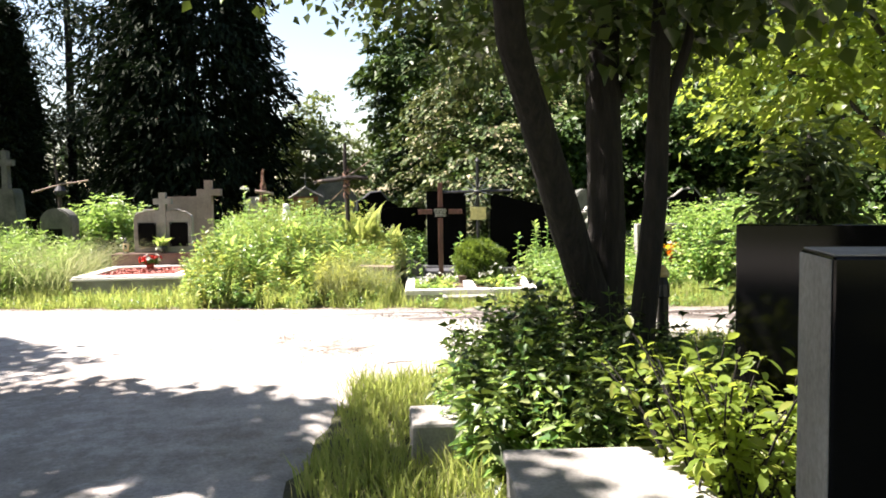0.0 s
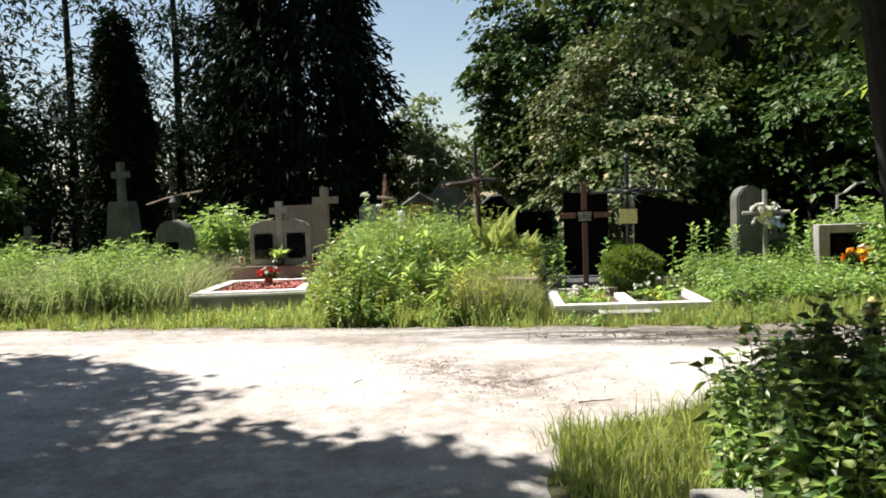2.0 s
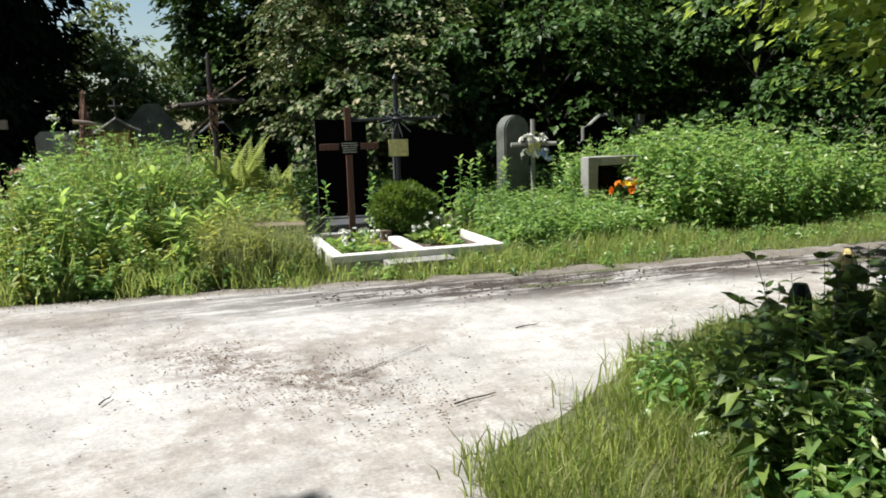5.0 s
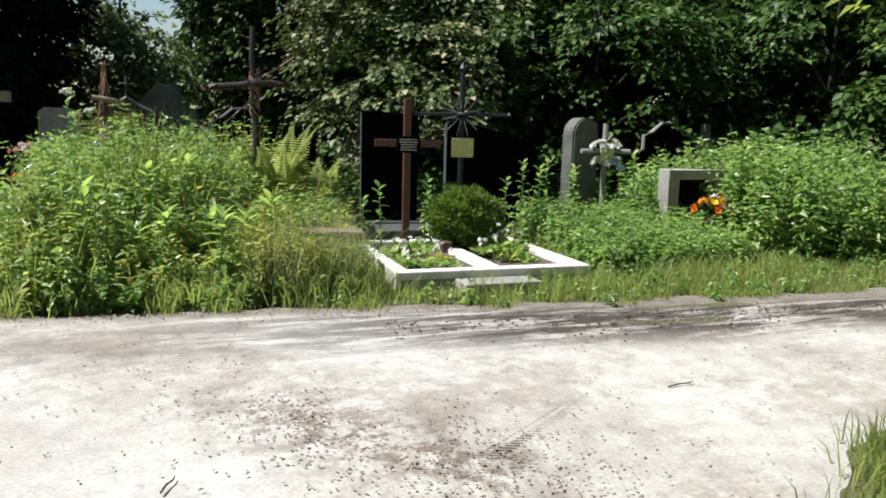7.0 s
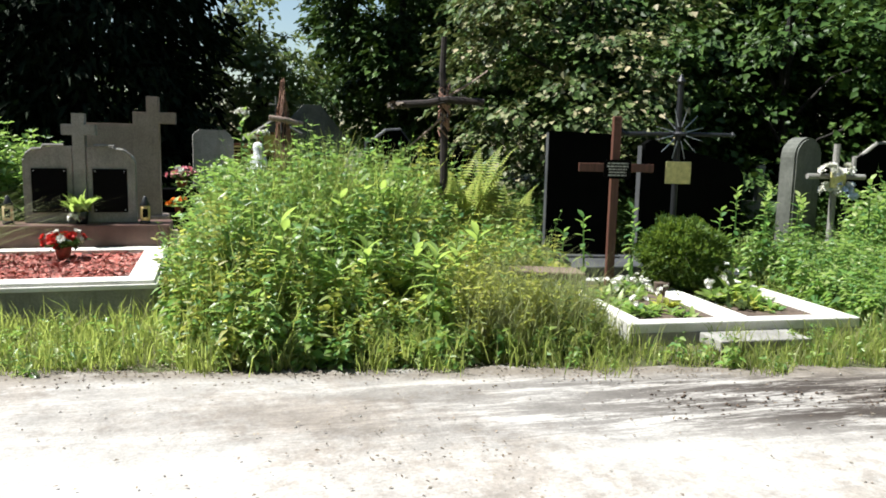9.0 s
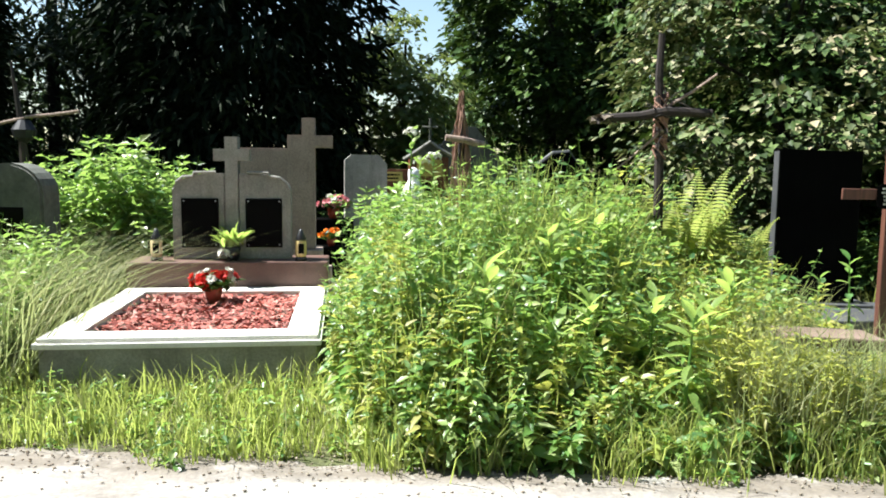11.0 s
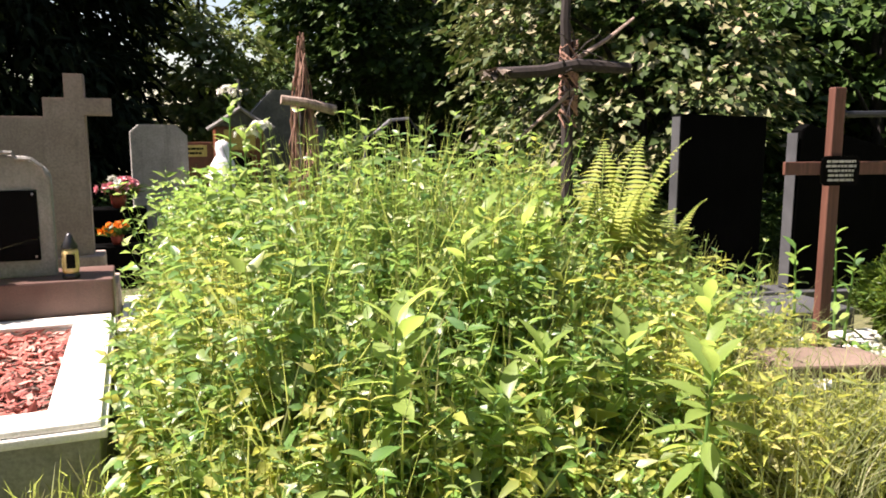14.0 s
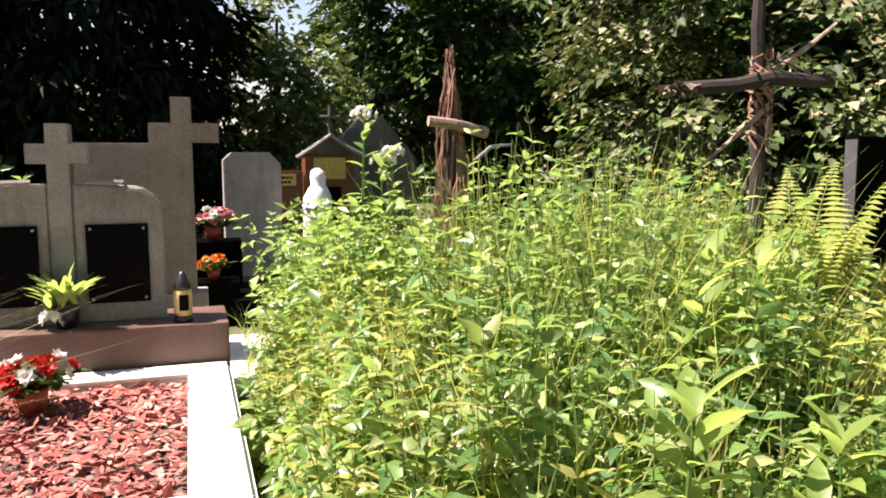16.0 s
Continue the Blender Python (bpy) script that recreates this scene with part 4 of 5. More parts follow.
    for x in (-0.18, 0.18):
        part("leg", box(x - 0.05, x + 0.05, -0.1, 0.1, -0.03, 0.419, 0.012), OLD_STONE, g, "dark stone leg")


stone_bench()

part("low_kerb", box(2.55, 3.1, 11.9, 12.05, 0.0, 0.24, 0.02), CONCRETE, None, "short length of old concrete kerb in grass", category="kerb")


def small_cross_stone(x, y, z, s, turn, mat, label):
    g = base("small_cross_stone", x, y, z, turn, label=label, category="headstone")
    part("block", slab([(-0.35 * s, 0), (0.35 * s, 0), (0.32 * s, 0.8 * s), (-0.32 * s, 0.8 * s)], 0, 0.2, 0.015), mat, g)
    part("cross", slab([(-0.06 * s, 0.8 * s), (0.06 * s, 0.8 * s), (0.06 * s, 1.1 * s), (0.18 * s, 1.1 * s), (0.18 * s, 1.22 * s), (0.06 * s, 1.22 * s), (0.06 * s, 1.42 * s), (-0.06 * s, 1.42 * s), (-0.06 * s, 1.22 * s), (-0.18 * s, 1.22 * s), (-0.18 * s, 1.1 * s), (-0.06 * s, 1.1 * s)], 0.04, 0.15, 0.01), mat, g)


small_cross_stone(6.6, 14.6, 0.1, 1.1, 5, OLD_STONE, "small grey stone cross over right-hand bushes".replace("right-hand ", ""))
small_cross_stone(-9.4, 15.8, 0.1, 0.95, 10, OLD_STONE, "dark stone cross block behind weeds")
small_cross_stone(-10.6, 17.5, 0.1, 1.0, -5, GRANITE_DULL, "black grave cross block under trees")
small_cross_stone(4.9, 15.9, 0.1, 0.85, 0, CONCRETE, "pale small grave stone behind trees")


# ---- graves behind ----
def madonna(x, y, z, s):
    prof = [(0.17, 0), (0.18, 0.05), (0.16, 0.3), (0.14, 0.55), (0.15, 0.72), (0.10, 0.82), (0.075, 0.86), (0.085, 0.93), (0.07, 1.0), (0.02, 1.03)]
    bm = lathe([(r * s, h * s) for r, h in prof], 20)
    for v in bm.verts:
        v.co.y *= 0.8
        v.co.x += 0.012 * math.sin(v.co.z * 9) * s
    rod([(-0.12 * s, -0.08 * s, 0.66 * s), (-0.02 * s, -0.15 * s, 0.6 * s), (0.03 * s, -0.14 * s, 0.68 * s)], [0.05 * s, 0.04 * s, 0.03 * s], 8, bm)
    rod([(0.12 * s, -0.08 * s, 0.66 * s), (0.03 * s, -0.15 * s, 0.6 * s), (0.0, -0.14 * s, 0.68 * s)], [0.05 * s, 0.04 * s, 0.03 * s], 8, bm)
    ob = part("white_statue", bm, WHITE, None, "white plaster statue in a veil on a grave", True, category="statue")
    ob.matrix_basis = pose(x, y, z, 0, 0, -10)
    part("statue_base", box(x - 0.3, x + 0.3, y - 0.25, y + 0.25, 0.02, z, 0.02), OLD_STONE, None, "grey stone base under the white statue", category="pedestal")


madonna(-2.35, 18.2, 0.45, 1.0)


def back_grave(x, y, w, h, turn, mat, label, flowers=None):
    g = base("upright_headstone", x, y, 0.05, turn, label=label, category="headstone")
    part("slab", slab([(-w / 2, 0.14), (w / 2, 0.14), (w / 2, h * 0.92), (w * 0.3, h), (-w * 0.35, h), (-w / 2, h * 0.95)], 0, 0.16, 0.012), mat, g)
    part("foot", box(-w / 2 - 0.1, w / 2 + 0.1, -0.12, 0.28, -0.03, 0.137, 0.012), mat, g)
    # black under every stone; before the pale ones it stands for shade
    part("cover", box(-w / 2 - 0.1, w / 2 + 0.1, -1.6, -0.122, -0.03, 0.3, 0.015), GRANITE_DULL, g)
    if flowers:
        f = bouquet(x - 0.15, y - 0.9, 0.34, 1.3, 20, 0, "grave_flowers", flowers[1], flowers[0])


back_grave(-3.0, 18.4, 0.6, 1.6, 6, CONCRETE, "plain pale grey headstone in the next row")
back_grave(-4.3, 18.6, 0.9, 1.15, 0, GRANITE_DULL, "black granite headstone with pink flowers before it", (PINK_PETAL, "pink flowers on a black grave"))
back_grave(-5.9, 19.4, 1.3, 1.25, 3, GRANITE_DULL, "wide black headstone in the shade", (ORANGE_PETAL, "orange flowers on a dark grave"))
back_grave(-8.2, 18.4, 1.2, 1.2, -3, GRANITE_DULL, "dark headstone under the conifers")
back_grave(-12.5, 16.5, 1.5, 1.25, -3, GRANITE_DULL, "broad black headstone under dark trees")
back_grave(0.4, 17.5, 1.0, 1.3, 0, GRANITE_DULL, "black headstone deep in the shade")
back_grave(-6.9, 17.6, 0.7, 1.1, 8, OLD_STONE, "grey old headstone in the shade")
part("flat_gravestone", box(-2.98, -2.6, 16.2, 16.7, 0.02, 0.34, 0.015), WHITE_KERB, None, "white sunlit edge of a flat gravestone", category="grave")
part("path_slab", box(-3.35, -2.95, 14.8, 16.4, 0.02, 0.13, 0.015), WHITE_KERB, None, "pale concrete path slab beside the headstone", category="paving")
bouquet(-3.42, 17.05, 0.5, 0.9, 14, 0, "orange_grave_flowers", "orange flowers on a low black stone", ORANGE_PETAL)
part("flower_stone", box(-3.65, -3.2, 16.9, 17.2, 0.02, 0.5, 0.015), GRANITE_DULL, None, "low black stone under orange flowers", category="grave")
bouquet(-3.42, 17.65, 0.8, 1.25, 20, 5, "pink_grave_flowers", "pink and white flowers on a black stone", PINK_PETAL)
part("flower_stone", box(-3.68, -3.16, 17.5, 17.85, 0.02, 0.8, 0.015), GRANITE_DULL, None, "black stone block under pink flowers", category="grave")


def shrine():
    g = base("wooden_shrine", -2.35, 19.6, 0.05, 4, label="orange-brown wooden shrine with a small gabled roof", category="shrine")
    g.scale = (0.85, 0.85, 0.8)
    part("left_panel", box(-0.75, 0.0, 0, 0.12, 0.2, 1.75, 0.01), PANEL_ORANGE, g)
    part("sign", box(-0.62, -0.1, -0.02, -0.002, 1.52, 1.7, 0.006), GOLD, g, "yellow sign with unreadable writing")
    part("tower", box(0.03, 0.75, -0.05, 0.25, 0.2, 2.0, 0.01), PANEL_ORANGE, g)
    part("dark_window", box(0.2, 0.55, -0.07, -0.052, 0.9, 1.5, 0.004), PLAQUE, g)
    part("gable_panel", box(0.15, 0.62, -0.07, -0.052, 1.62, 1.95, 0.004), GOLD, g)
    part("roof", rod([(-0.1, -0.1, 1.95), (0.15, -0.12, 2.12), (0.39, -0.12, 2.3), (0.63, -0.12, 2.12), (0.9, -0.1, 1.98)], 0.035, 6), CONCRETE, g)
    part("roof_board", slab([(0.0, 2.0), (0.78, 2.0), (0.39, 2.27)], -0.08, 0.3, 0.01), OLD_STONE, g)
    part("cross", rod([(0.39, -0.1, 2.3), (0.39, -0.1, 2.75)], 0.025, 6), OLD_STONE, g)
    part("cross_arm", rod([(0.25, -0.1, 2.58), (0.53, -0.1, 2.58)], 0.022, 6), OLD_STONE, g)
    bars(g, -0.58, -0.14, 1.54, 1.68, -0.024, 2, PLAQUE, "sign_lettering")


shrine()
part("grey_monument", slab([(0.0, 0.0), (1.2, 0.0), (1.2, 1.6), (0.75, 2.15), (0.45, 2.15), (0.0, 1.65)], 20.2, 20.6, 0.02), OLD_STONE, None, "broad grey stone monument behind the shrine", category="monument").matrix_basis = pose(-1.95, 0, 0.02)


# ---- foreground on the right of the track ----
def near_tomb(x, y, w, h, d, turn, label, sawn=True):
    g = base("polished_tombstone", x, y, 0.05, turn, label=label, category="tombstone")
    part("slab", box(0.0, w, 0, d, 0.2, h, 0.006), GRANITE, g)
    if not sawn:
        part("foot", box(-0.1, w + 0.1, -0.1, d + 0.1, -0.1, 0.198, 0.01), GRANITE_DULL, g)
        return
    part("sawn_edge", box(-0.004, -0.001, 0.004, d - 0.004, 0.21, h - 0.006, 0), CONCRETE, g, "grey sawn side face")
    part("top_edge", box(0.004, w - 0.004, 0.004, d - 0.004, h + 0.001, h + 0.004, 0), CONCRETE, g, "grey sawn top face")
    part("foot", box(-0.1, w + 0.1, -0.1, d + 0.1, -0.1, 0.198, 0.01), CONCRETE, g)
    part("stud", box(0.09, 0.098, -0.006, -0.001, h - 0.07, h - 0.062, 0.002), STEEL, g)


near_tomb(0.70, 1.49, 0.8, 1.355, 0.22, -16, "black polished granite tombstone with sawn grey edge")
near_tomb(1.44, 3.4, 1.3, 1.34, 0.14, -33, "black polished granite headstone behind shrubs", False)


def near_slab():
    g = base("concrete_grave", 0.31, 2.2, 0.0, -3, label="weathered concrete grave block in dappled shade", category="grave")
    part("block", box(0.0, 0.66, 0.0, 0.95, 0.0, 0.46, 0.02), CONCRETE, g)
    part("cover", box(-0.012, 0.67, 0.35, 0.97, 0.462, 0.50, 0.012), CONCRETE, g)
    part("low_edge", box(-0.4, -0.004, 0.3, 0.5, 0.0, 0.33, 0.015), CONCRETE, g)


near_slab()
part("flat_stone", box(0.02, 0.36, 4.25, 4.65, 0.0, 0.29, 0.02), CONCRETE, None, "flat concrete grave marker in long grass", category="grave stone")


def black_post(x, y, h, cap):
    g = base("grave_post" if not cap else "candle_lantern", x, y, 0.03, 0, label="black round post in weeds" if not cap else "black candle lantern with a cream top", category="post" if not cap else "lantern")
    part("shaft", lathe([(0.045, 0), (0.045, h * 0.8), (0.055, h * 0.82), (0.05, h * 0.93), (0.03, h)], 14), BLACK_PLASTIC, g)
    if cap:
        part("cap", lathe([(0.045, h), (0.05, h + 0.03), (0.03, h + 0.07), (0.008, h + 0.1)], 14), LAMP_GLASS, g, "cream plastic cap", True)


black_post(1.21, 6.0, 0.72, False)
black_post(1.49, 6.0, 0.76, True)
black_post(2.1, 6.0, 0.85, True)


# ---- plants ----
def thicket(name, n, inside, height, leaf, mat, label, pairs=9, width=0.45, category="weeds", form=leaves, uneven=0.3):
    """A thicket of upright stems with crossed pairs of leaves; inside(n) gives feet, height(x, y) the local height."""
    foot = inside(n)
    foot = np.column_stack([foot, rise(foot[:, 0], foot[:, 1]) - 0.02])
    h = height(foot[:, 0], foot[:, 1]) * rng.uniform(0.55, 1.08, n)
    tilt = np.column_stack([rng.normal(0, 0.13, n), rng.normal(0, 0.13, n) - 0.03, np.ones(n)])
    top = foot + tilt * h[:, None]
    got = [stems(foot, top, 0.0035, 0.0014)]
    first, vigour = rng.uniform(0, 6.28, n), np.clip(np.exp(rng.normal(0, uneven, n)), 0.4, 1.6)
    for k in range(pairs):
        s = 0.18 + 0.82 * (k + rng.uniform(0, 0.6, n)) / pairs
        p = foot + (top - foot) * np.minimum(s, 1)[:, None]
        a = first + k * np.pi / 2 + rng.normal(0, 0.35, n)
        size = leaf * vigour * rng.uniform(0.6, 1.25, n) * (1.2 - 0.6 * s)
        for f in (0, np.pi):
            d = np.column_stack([np.cos(a + f), np.sin(a + f), rng.uniform(-0.45, 0.4, n) + 0.6 * (s > 0.9)])
            got.append(form(p, d, np.array([0, 0, 1.0]) + rng.normal(0, 0.42, (n, 3)), size, size * width * rng.uniform(0.75, 1.2, n), 0.28))
    v, t = joined(*got)
    return arrays(name, v, t, mat, label=label, category=category, kind="stuff")


def in_box(x0, x1, y0, y1, keep=None):
    def pick(n):
        got = np.zeros((0, 2))
        while len(got) < n:
            p = np.column_stack([rng.uniform(x0, x1, 2 * n), rng.uniform(y0, y1, 2 * n)])
            got = np.concatenate([got, p if keep is None else p[keep(p[:, 0], p[:, 1])]])
        return got[:n]
    return pick


def mound(cx, cy, rx, ry, top, low=0.25, sharp=2.0):
    def height(x, y):
        u, w = np.abs((x - cx) / rx), np.abs((y - cy) / ry)
        return low + (top - low) * np.sqrt(np.clip(1 - u ** (sharp + 1), 0, 1) * np.clip(1 - w ** sharp, 0, 1)) * (0.88 + 0.12 * np.sin(3.1 * x + 2 * y))
    def keep(x, y):
        return (np.abs((x - cx) / rx) ** (sharp + 1) + np.abs((y - cy) / ry) ** sharp) < 1.0
    return height, keep


# the tall thicket between the two graves
def clear(x, y):
    """Off the low stone bench and the white kerb."""
    return ~((np.abs(x + 0.22) < 0.34) & (np.abs(y - 11.85) < 0.26)) & ~((x > -0.02) & (y < 13.2))


def K(x, y):
    return (np.abs((x + 1.36) / 1.82) ** 4 + np.abs((y - 13.05) / 2.05) ** 4 < 1.0) & clear(x, y)


def H(x, y):
    """Height of the thicket: it climbs from the verge to a ridge and falls away towards the white grave."""
    depth = 1.9 - 0.85 * np.clip((-1.9 - x) / 0.5, 0, 1)
    front = np.clip((y - 10.95) / depth, 0.1, 1) ** 0.85
    side = np.clip((x + 3.2) / 0.8, 0.12, 1) ** 0.5 * np.clip((0.5 - x) / 0.6, 0.3, 1) ** 0.5
    rear = np.clip((15.0 - y) / 0.8, 0.3, 1) * (1 - 0.12 * np.clip((-1.9 - x) / 0.8, 0, 1))
    right = 1 - 0.38 * np.clip((x + 1.55 - 0.44 * (y - 12.0)) / 0.35, 0, 1)
    lumps = 1 + 0.08 * np.sin(9 * x + 4 * y) * np.cos(7 * y - 3 * x) + 0.07 * np.sin(3.1 * x + 2 * y)
    return (0.2 + 1.2 * front * side * rear) * right * lumps


thicket("weed_thicket", 2600, in_box(-3.3, 0.2, 11.05, 14.9, K), H, 0.092, WEED_LEAF, "tall sunlit thicket of green nettle-like weeds", 13, 0.44, "weeds", ovate, 0.32)
thicket("yellowing_weeds", 950, in_box(-3.15, 0.2, 11.1, 14.4, lambda x, y: K(x, y) & ((x < -2.6) | (x > -0.9) | (y < 11.6))), H, 0.085, YELLOW_WEED, "yellowing weeds round the rim of the thicket", 12, 0.38, "weeds", ovate)
thicket("weed_thicket", 300, in_box(-2.95, -2.45, 13.6, 15.2), lambda x, y: 1.18 + 0 * x, 0.1, WEED_LEAF, "tall weeds beside the path slab", 13, 0.45)
thicket("yellow_weeds", 1000, in_box(-1.1, 0.02, 11.15, 13.2, clear), lambda x, y: 0.6 - 0.25 * np.clip((x + 0.7) / 0.8, 0, 1) + 0.12 * (y - 11.2) / 2, 0.065, YELLOW_WEED, "yellow-green feathery weeds beside the thicket", 10, 0.3)
long_blades = in_box(-3.0, 0.1, 11.2, 14.0, K)(3800)
hb = H(long_blades[:, 0], long_blades[:, 1]) * rng.uniform(0.6, 1.12, 3800)
v, t = blades(np.column_stack([long_blades, rise(long_blades[:, 0], long_blades[:, 1]) - 0.02]), hb, 0.011, np.column_stack([rng.normal(0, 0.16, 3800), rng.normal(-0.03, 0.16, 3800), np.zeros(3800)]))
arrays("tall_grass", v, t, GRASS_LEAF, label="tall grass blades growing through the weed thicket", category="grass", kind="stuff")
# weeds on the other side of the red grave
thicket("weed_thicket", 2300, in_box(-8.8, -5.3, 12.3, 14.25), lambda x, y: 0.62 + 0.3 * np.sin(1.7 * x) ** 2 + 0.15 * (y - 12.4), 0.1, WEED_LEAF, "pale green weeds and long grass beside a kerb", 9, 0.3)
thicket("weed_thicket", 1100, in_box(-16, -8.5, 12.6, 15.0), lambda x, y: 0.7 + 0.3 * np.sin(1.3 * x) ** 2 + 0 * y, 0.12, WEED_LEAF, "green weeds along the track edge", 9)
H2, K2 = mound(-5.4, 15.65, 0.95, 0.75, 1.6, 0.7)
thicket("leafy_bush", 620, in_box(-6.45, -4.45, 15.15, 16.45, K2), H2, 0.15, WEED_LEAF, "bright green leafy bush behind the arched stone", 13, 0.5, "bush")
# right-hand growth by the framed stone
thicket("weed_thicket", 1500, in_box(2.35, 4.4, 11.2, 13.0, lambda x, y: (y - 11.2) > -0.1 * x), lambda x, y: 0.35 + 0.2 * np.clip(y - 11.3, 0, 2) + 0 * x, 0.085, WEED_LEAF, "low green weeds round the arched stone", 8)
H3, K3 = mound(6.25, 12.7, 2.1, 1.7, 1.55, 0.5)
thicket("bramble_thicket", 1700, in_box(4.2, 8.6, 11.0, 14.2, lambda x, y: K3(x, y) & ~((x < 4.6) & (y < 12.9))), H3, 0.12, WEED_LEAF, "rounded bramble bushes at the wood's edge", 11, 0.5, "bush")
thicket("bramble_thicket", 1200, in_box(8.0, 15.0, 10.6, 13.5), lambda x, y: 0.9 + 0.4 * np.sin(x) ** 2 + 0 * y, 0.13, WEED_LEAF, "bramble bushes farther along the track", 9, 0.5, "bush")
# weeds in the darker tree leaf, which stands for the shade there
thicket("shade_weeds", 900, in_box(-0.1, 5.5, 15.2, 17.0), lambda x, y: 0.6 + 0.3 * np.sin(2 * x) ** 2 + 0 * y, 0.12, TREE_LEAF, "undergrowth behind the black slabs, shade in its leaf colour", 9, 0.5)
thicket("shade_weeds", 700, in_box(-10, -1.5, 19.8, 22), lambda x, y: 0.7 + 0 * x, 0.14, TREE_LEAF, "undergrowth under the conifers, shade in its leaf colour", 8, 0.5)
# shrubs on the near corner
H4, K4 = mound(0.95, 4.55, 0.75, 1.1, 0.95, 0.35)
# SHADE_LEAF puts the shade under the tree into the shrub's colour
thicket("shaded_shrub", 260, in_box(0.2, 1.7, 3.4, 5.7, K4), H4, 0.10, SHADE_LEAF, "leafy shrub under the tree, shade in its leaf colour", 12, 0.55, "shrub")
# same shrub again in a brighter leaf, to lift its overall tone
thicket("leafy_shrub", 170, in_box(0.2, 1.7, 3.4, 5.7, K4), H4, 0.09, WEED_LEAF, "brighter leaves of the shrub under the tree", 12, 0.5, "shrub")


H5, K5 = mound(1.2, 5.55, 0.62, 0.5, 0.92, 0.4)
# shade round the posts is in the leaf colour too; brighter stems follow
thicket("shaded_shrub", 130, in_box(0.5, 1.9, 5.0, 6.1, K5), H5, 0.11, SHADE_LEAF, "broad-leaved shrub round the black posts, shade in its leaf colour", 11, 0.6, "shrub", ovate)
thicket("leafy_shrub", 60, in_box(0.5, 1.9, 5.0, 6.1, K5), H5, 0.09, WEED_LEAF, "brighter leaves of the shrub round the black posts", 10, 0.5, "shrub", ovate)


def arching_shrub(x, y, h, spread, n, mat, label):
    g = base("shrub", x, y, 0.03, 0, label=label, category="shrub")
    for k in range(n):
        a = rng.uniform(0, 6.28)
        out = np.array([math.cos(a), math.sin(a), 0]) * spread * rng.uniform(0.3, 1.0) + np.array([-0.08, -0.02, 0])
        top = h * rng.uniform(0.6, 1.1)
        s = np.linspace(0, 1, 7)
        line = np.column_stack([out[0] * s ** 1.4, out[1] * s ** 1.4, top * (s - 0.12 * s ** 3)]) + np.array([rng.normal(0, 0.06), rng.normal(0, 0.06), 0])
        v, t = tube_arrays(line, np.linspace(0.008, 0.003, 7), 5)
        arrays("stem", v, t, BARK, g)
        m = 34
        u = rng.uniform(0.3, 1.02, m)
        p = np.column_stack([np.interp(u, s, line[:, i]) for i in range(3)])
        d = directions(m, 0.4) + out / spread * 0.5 + np.array([0, 0, 0.15])
        v, t = broad(p + unit(d) * 0.02, d, np.array([0, 0, 1.0]) + rng.normal(0, 0.35, (m, 3)), rng.uniform(0.035, 0.08, m), rng.uniform(0.022, 0.04, m), 0.3)
        arrays("leaves", v, t, mat, g)


thicket("grass_weeds", 260, in_box(0.7, 3.5, 5.4, 7.0, lambda x, y: y < along(NEAR, x) - 0.3), lambda x, y: 0.35 + 0 * x, 0.08, WEED_LEAF, "low weeds in the grass corner", 7)


def grass(name, n, x0, x1, y0, y1, h0, h1, keep, mat, label, width=0.008, clumps=0, bend=0.32):
    p = in_box(x0, x1, y0, y1, keep)(n)
    if clumps:
        c = in_box(x0, x1, y0, y1, keep)(clumps)
        p = c[rng.integers(0, clumps, n)] + rng.normal(0, 0.07, (n, 2))
    z = rise(p[:, 0], p[:, 1]) - 0.02
    lean = np.column_stack([rng.normal(0.3 * (bend > 0.4), bend, n), rng.normal(0, bend, n), np.zeros(n)])
    v, t = blades(np.column_stack([p, z]), rng.uniform(h0, h1, n), width, lean)
    return arrays(name, v, t, mat, label=label, category="grass", kind="stuff")


def verge(x, y):
    d = y - along(FAR, x)
    in_red = (x > -5.02) & (x < -3.22) & (y > 12.38)
    in_white = (x > 0.14) & (x < 2.25) & (y > 11.05)
    wob = 0.12 * np.sin(5.3 * x) + 0.08 * np.sin(11.7 * x + 1)
    return (d > -0.08 + wob) & ~in_red & ~in_white


def corner(x, y):
    d = along(NEAR, x) - y
    slab_area = (x > -0.05) & (x < 1.4) & (y > 2.1) & (y < 3.2)
    marker = (x > 0.0) & (x < 0.38) & (y > 4.2) & (y < 4.7)
    return (d > 0.06 + 0.12 * np.sin(6 * y) * np.sin(5 * x)) & (x > -0.5 + 0.1 * np.sin(4 * y)) & ~slab_area & ~marker


grass("verge_grass", 38000, -9, 8, 10.0, 12.6, 0.04, 0.15, verge, GRASS_LEAF, "short sunlit grass along the far edge of the track")
thicket("verge_weeds", 1500, in_box(-9, 8, 10.2, 12.6, verge), lambda x, y: 0.14 + 0.1 * np.sin(3 * x) ** 2 + 0 * y, 0.06, WEED_LEAF, "low broad-leaved weeds in the verge grass", 4, 0.5)
grass("verge_grass", 9000, -8.0, 4.6, 10.5, 12.6, 0.1, 0.3, verge, GRASS_LEAF, "longer grass tufts before the kerbs", 0.009, 500)
grass("seeding_grass", 4800, -8.6, -5.1, 12.2, 14.2, 0.45, 1.0, verge, DRY_GRASS, "tall pale seeding grass beside the red grave", 0.008, 0, 0.6)
grass("seeding_grass", 4200, -1.1, 0.05, 11.1, 13.2, 0.3, 0.75, lambda x, y: verge(x, y) & clear(x, y), DRY_GRASS, "pale seeding grass at the thicket's edge", 0.007)
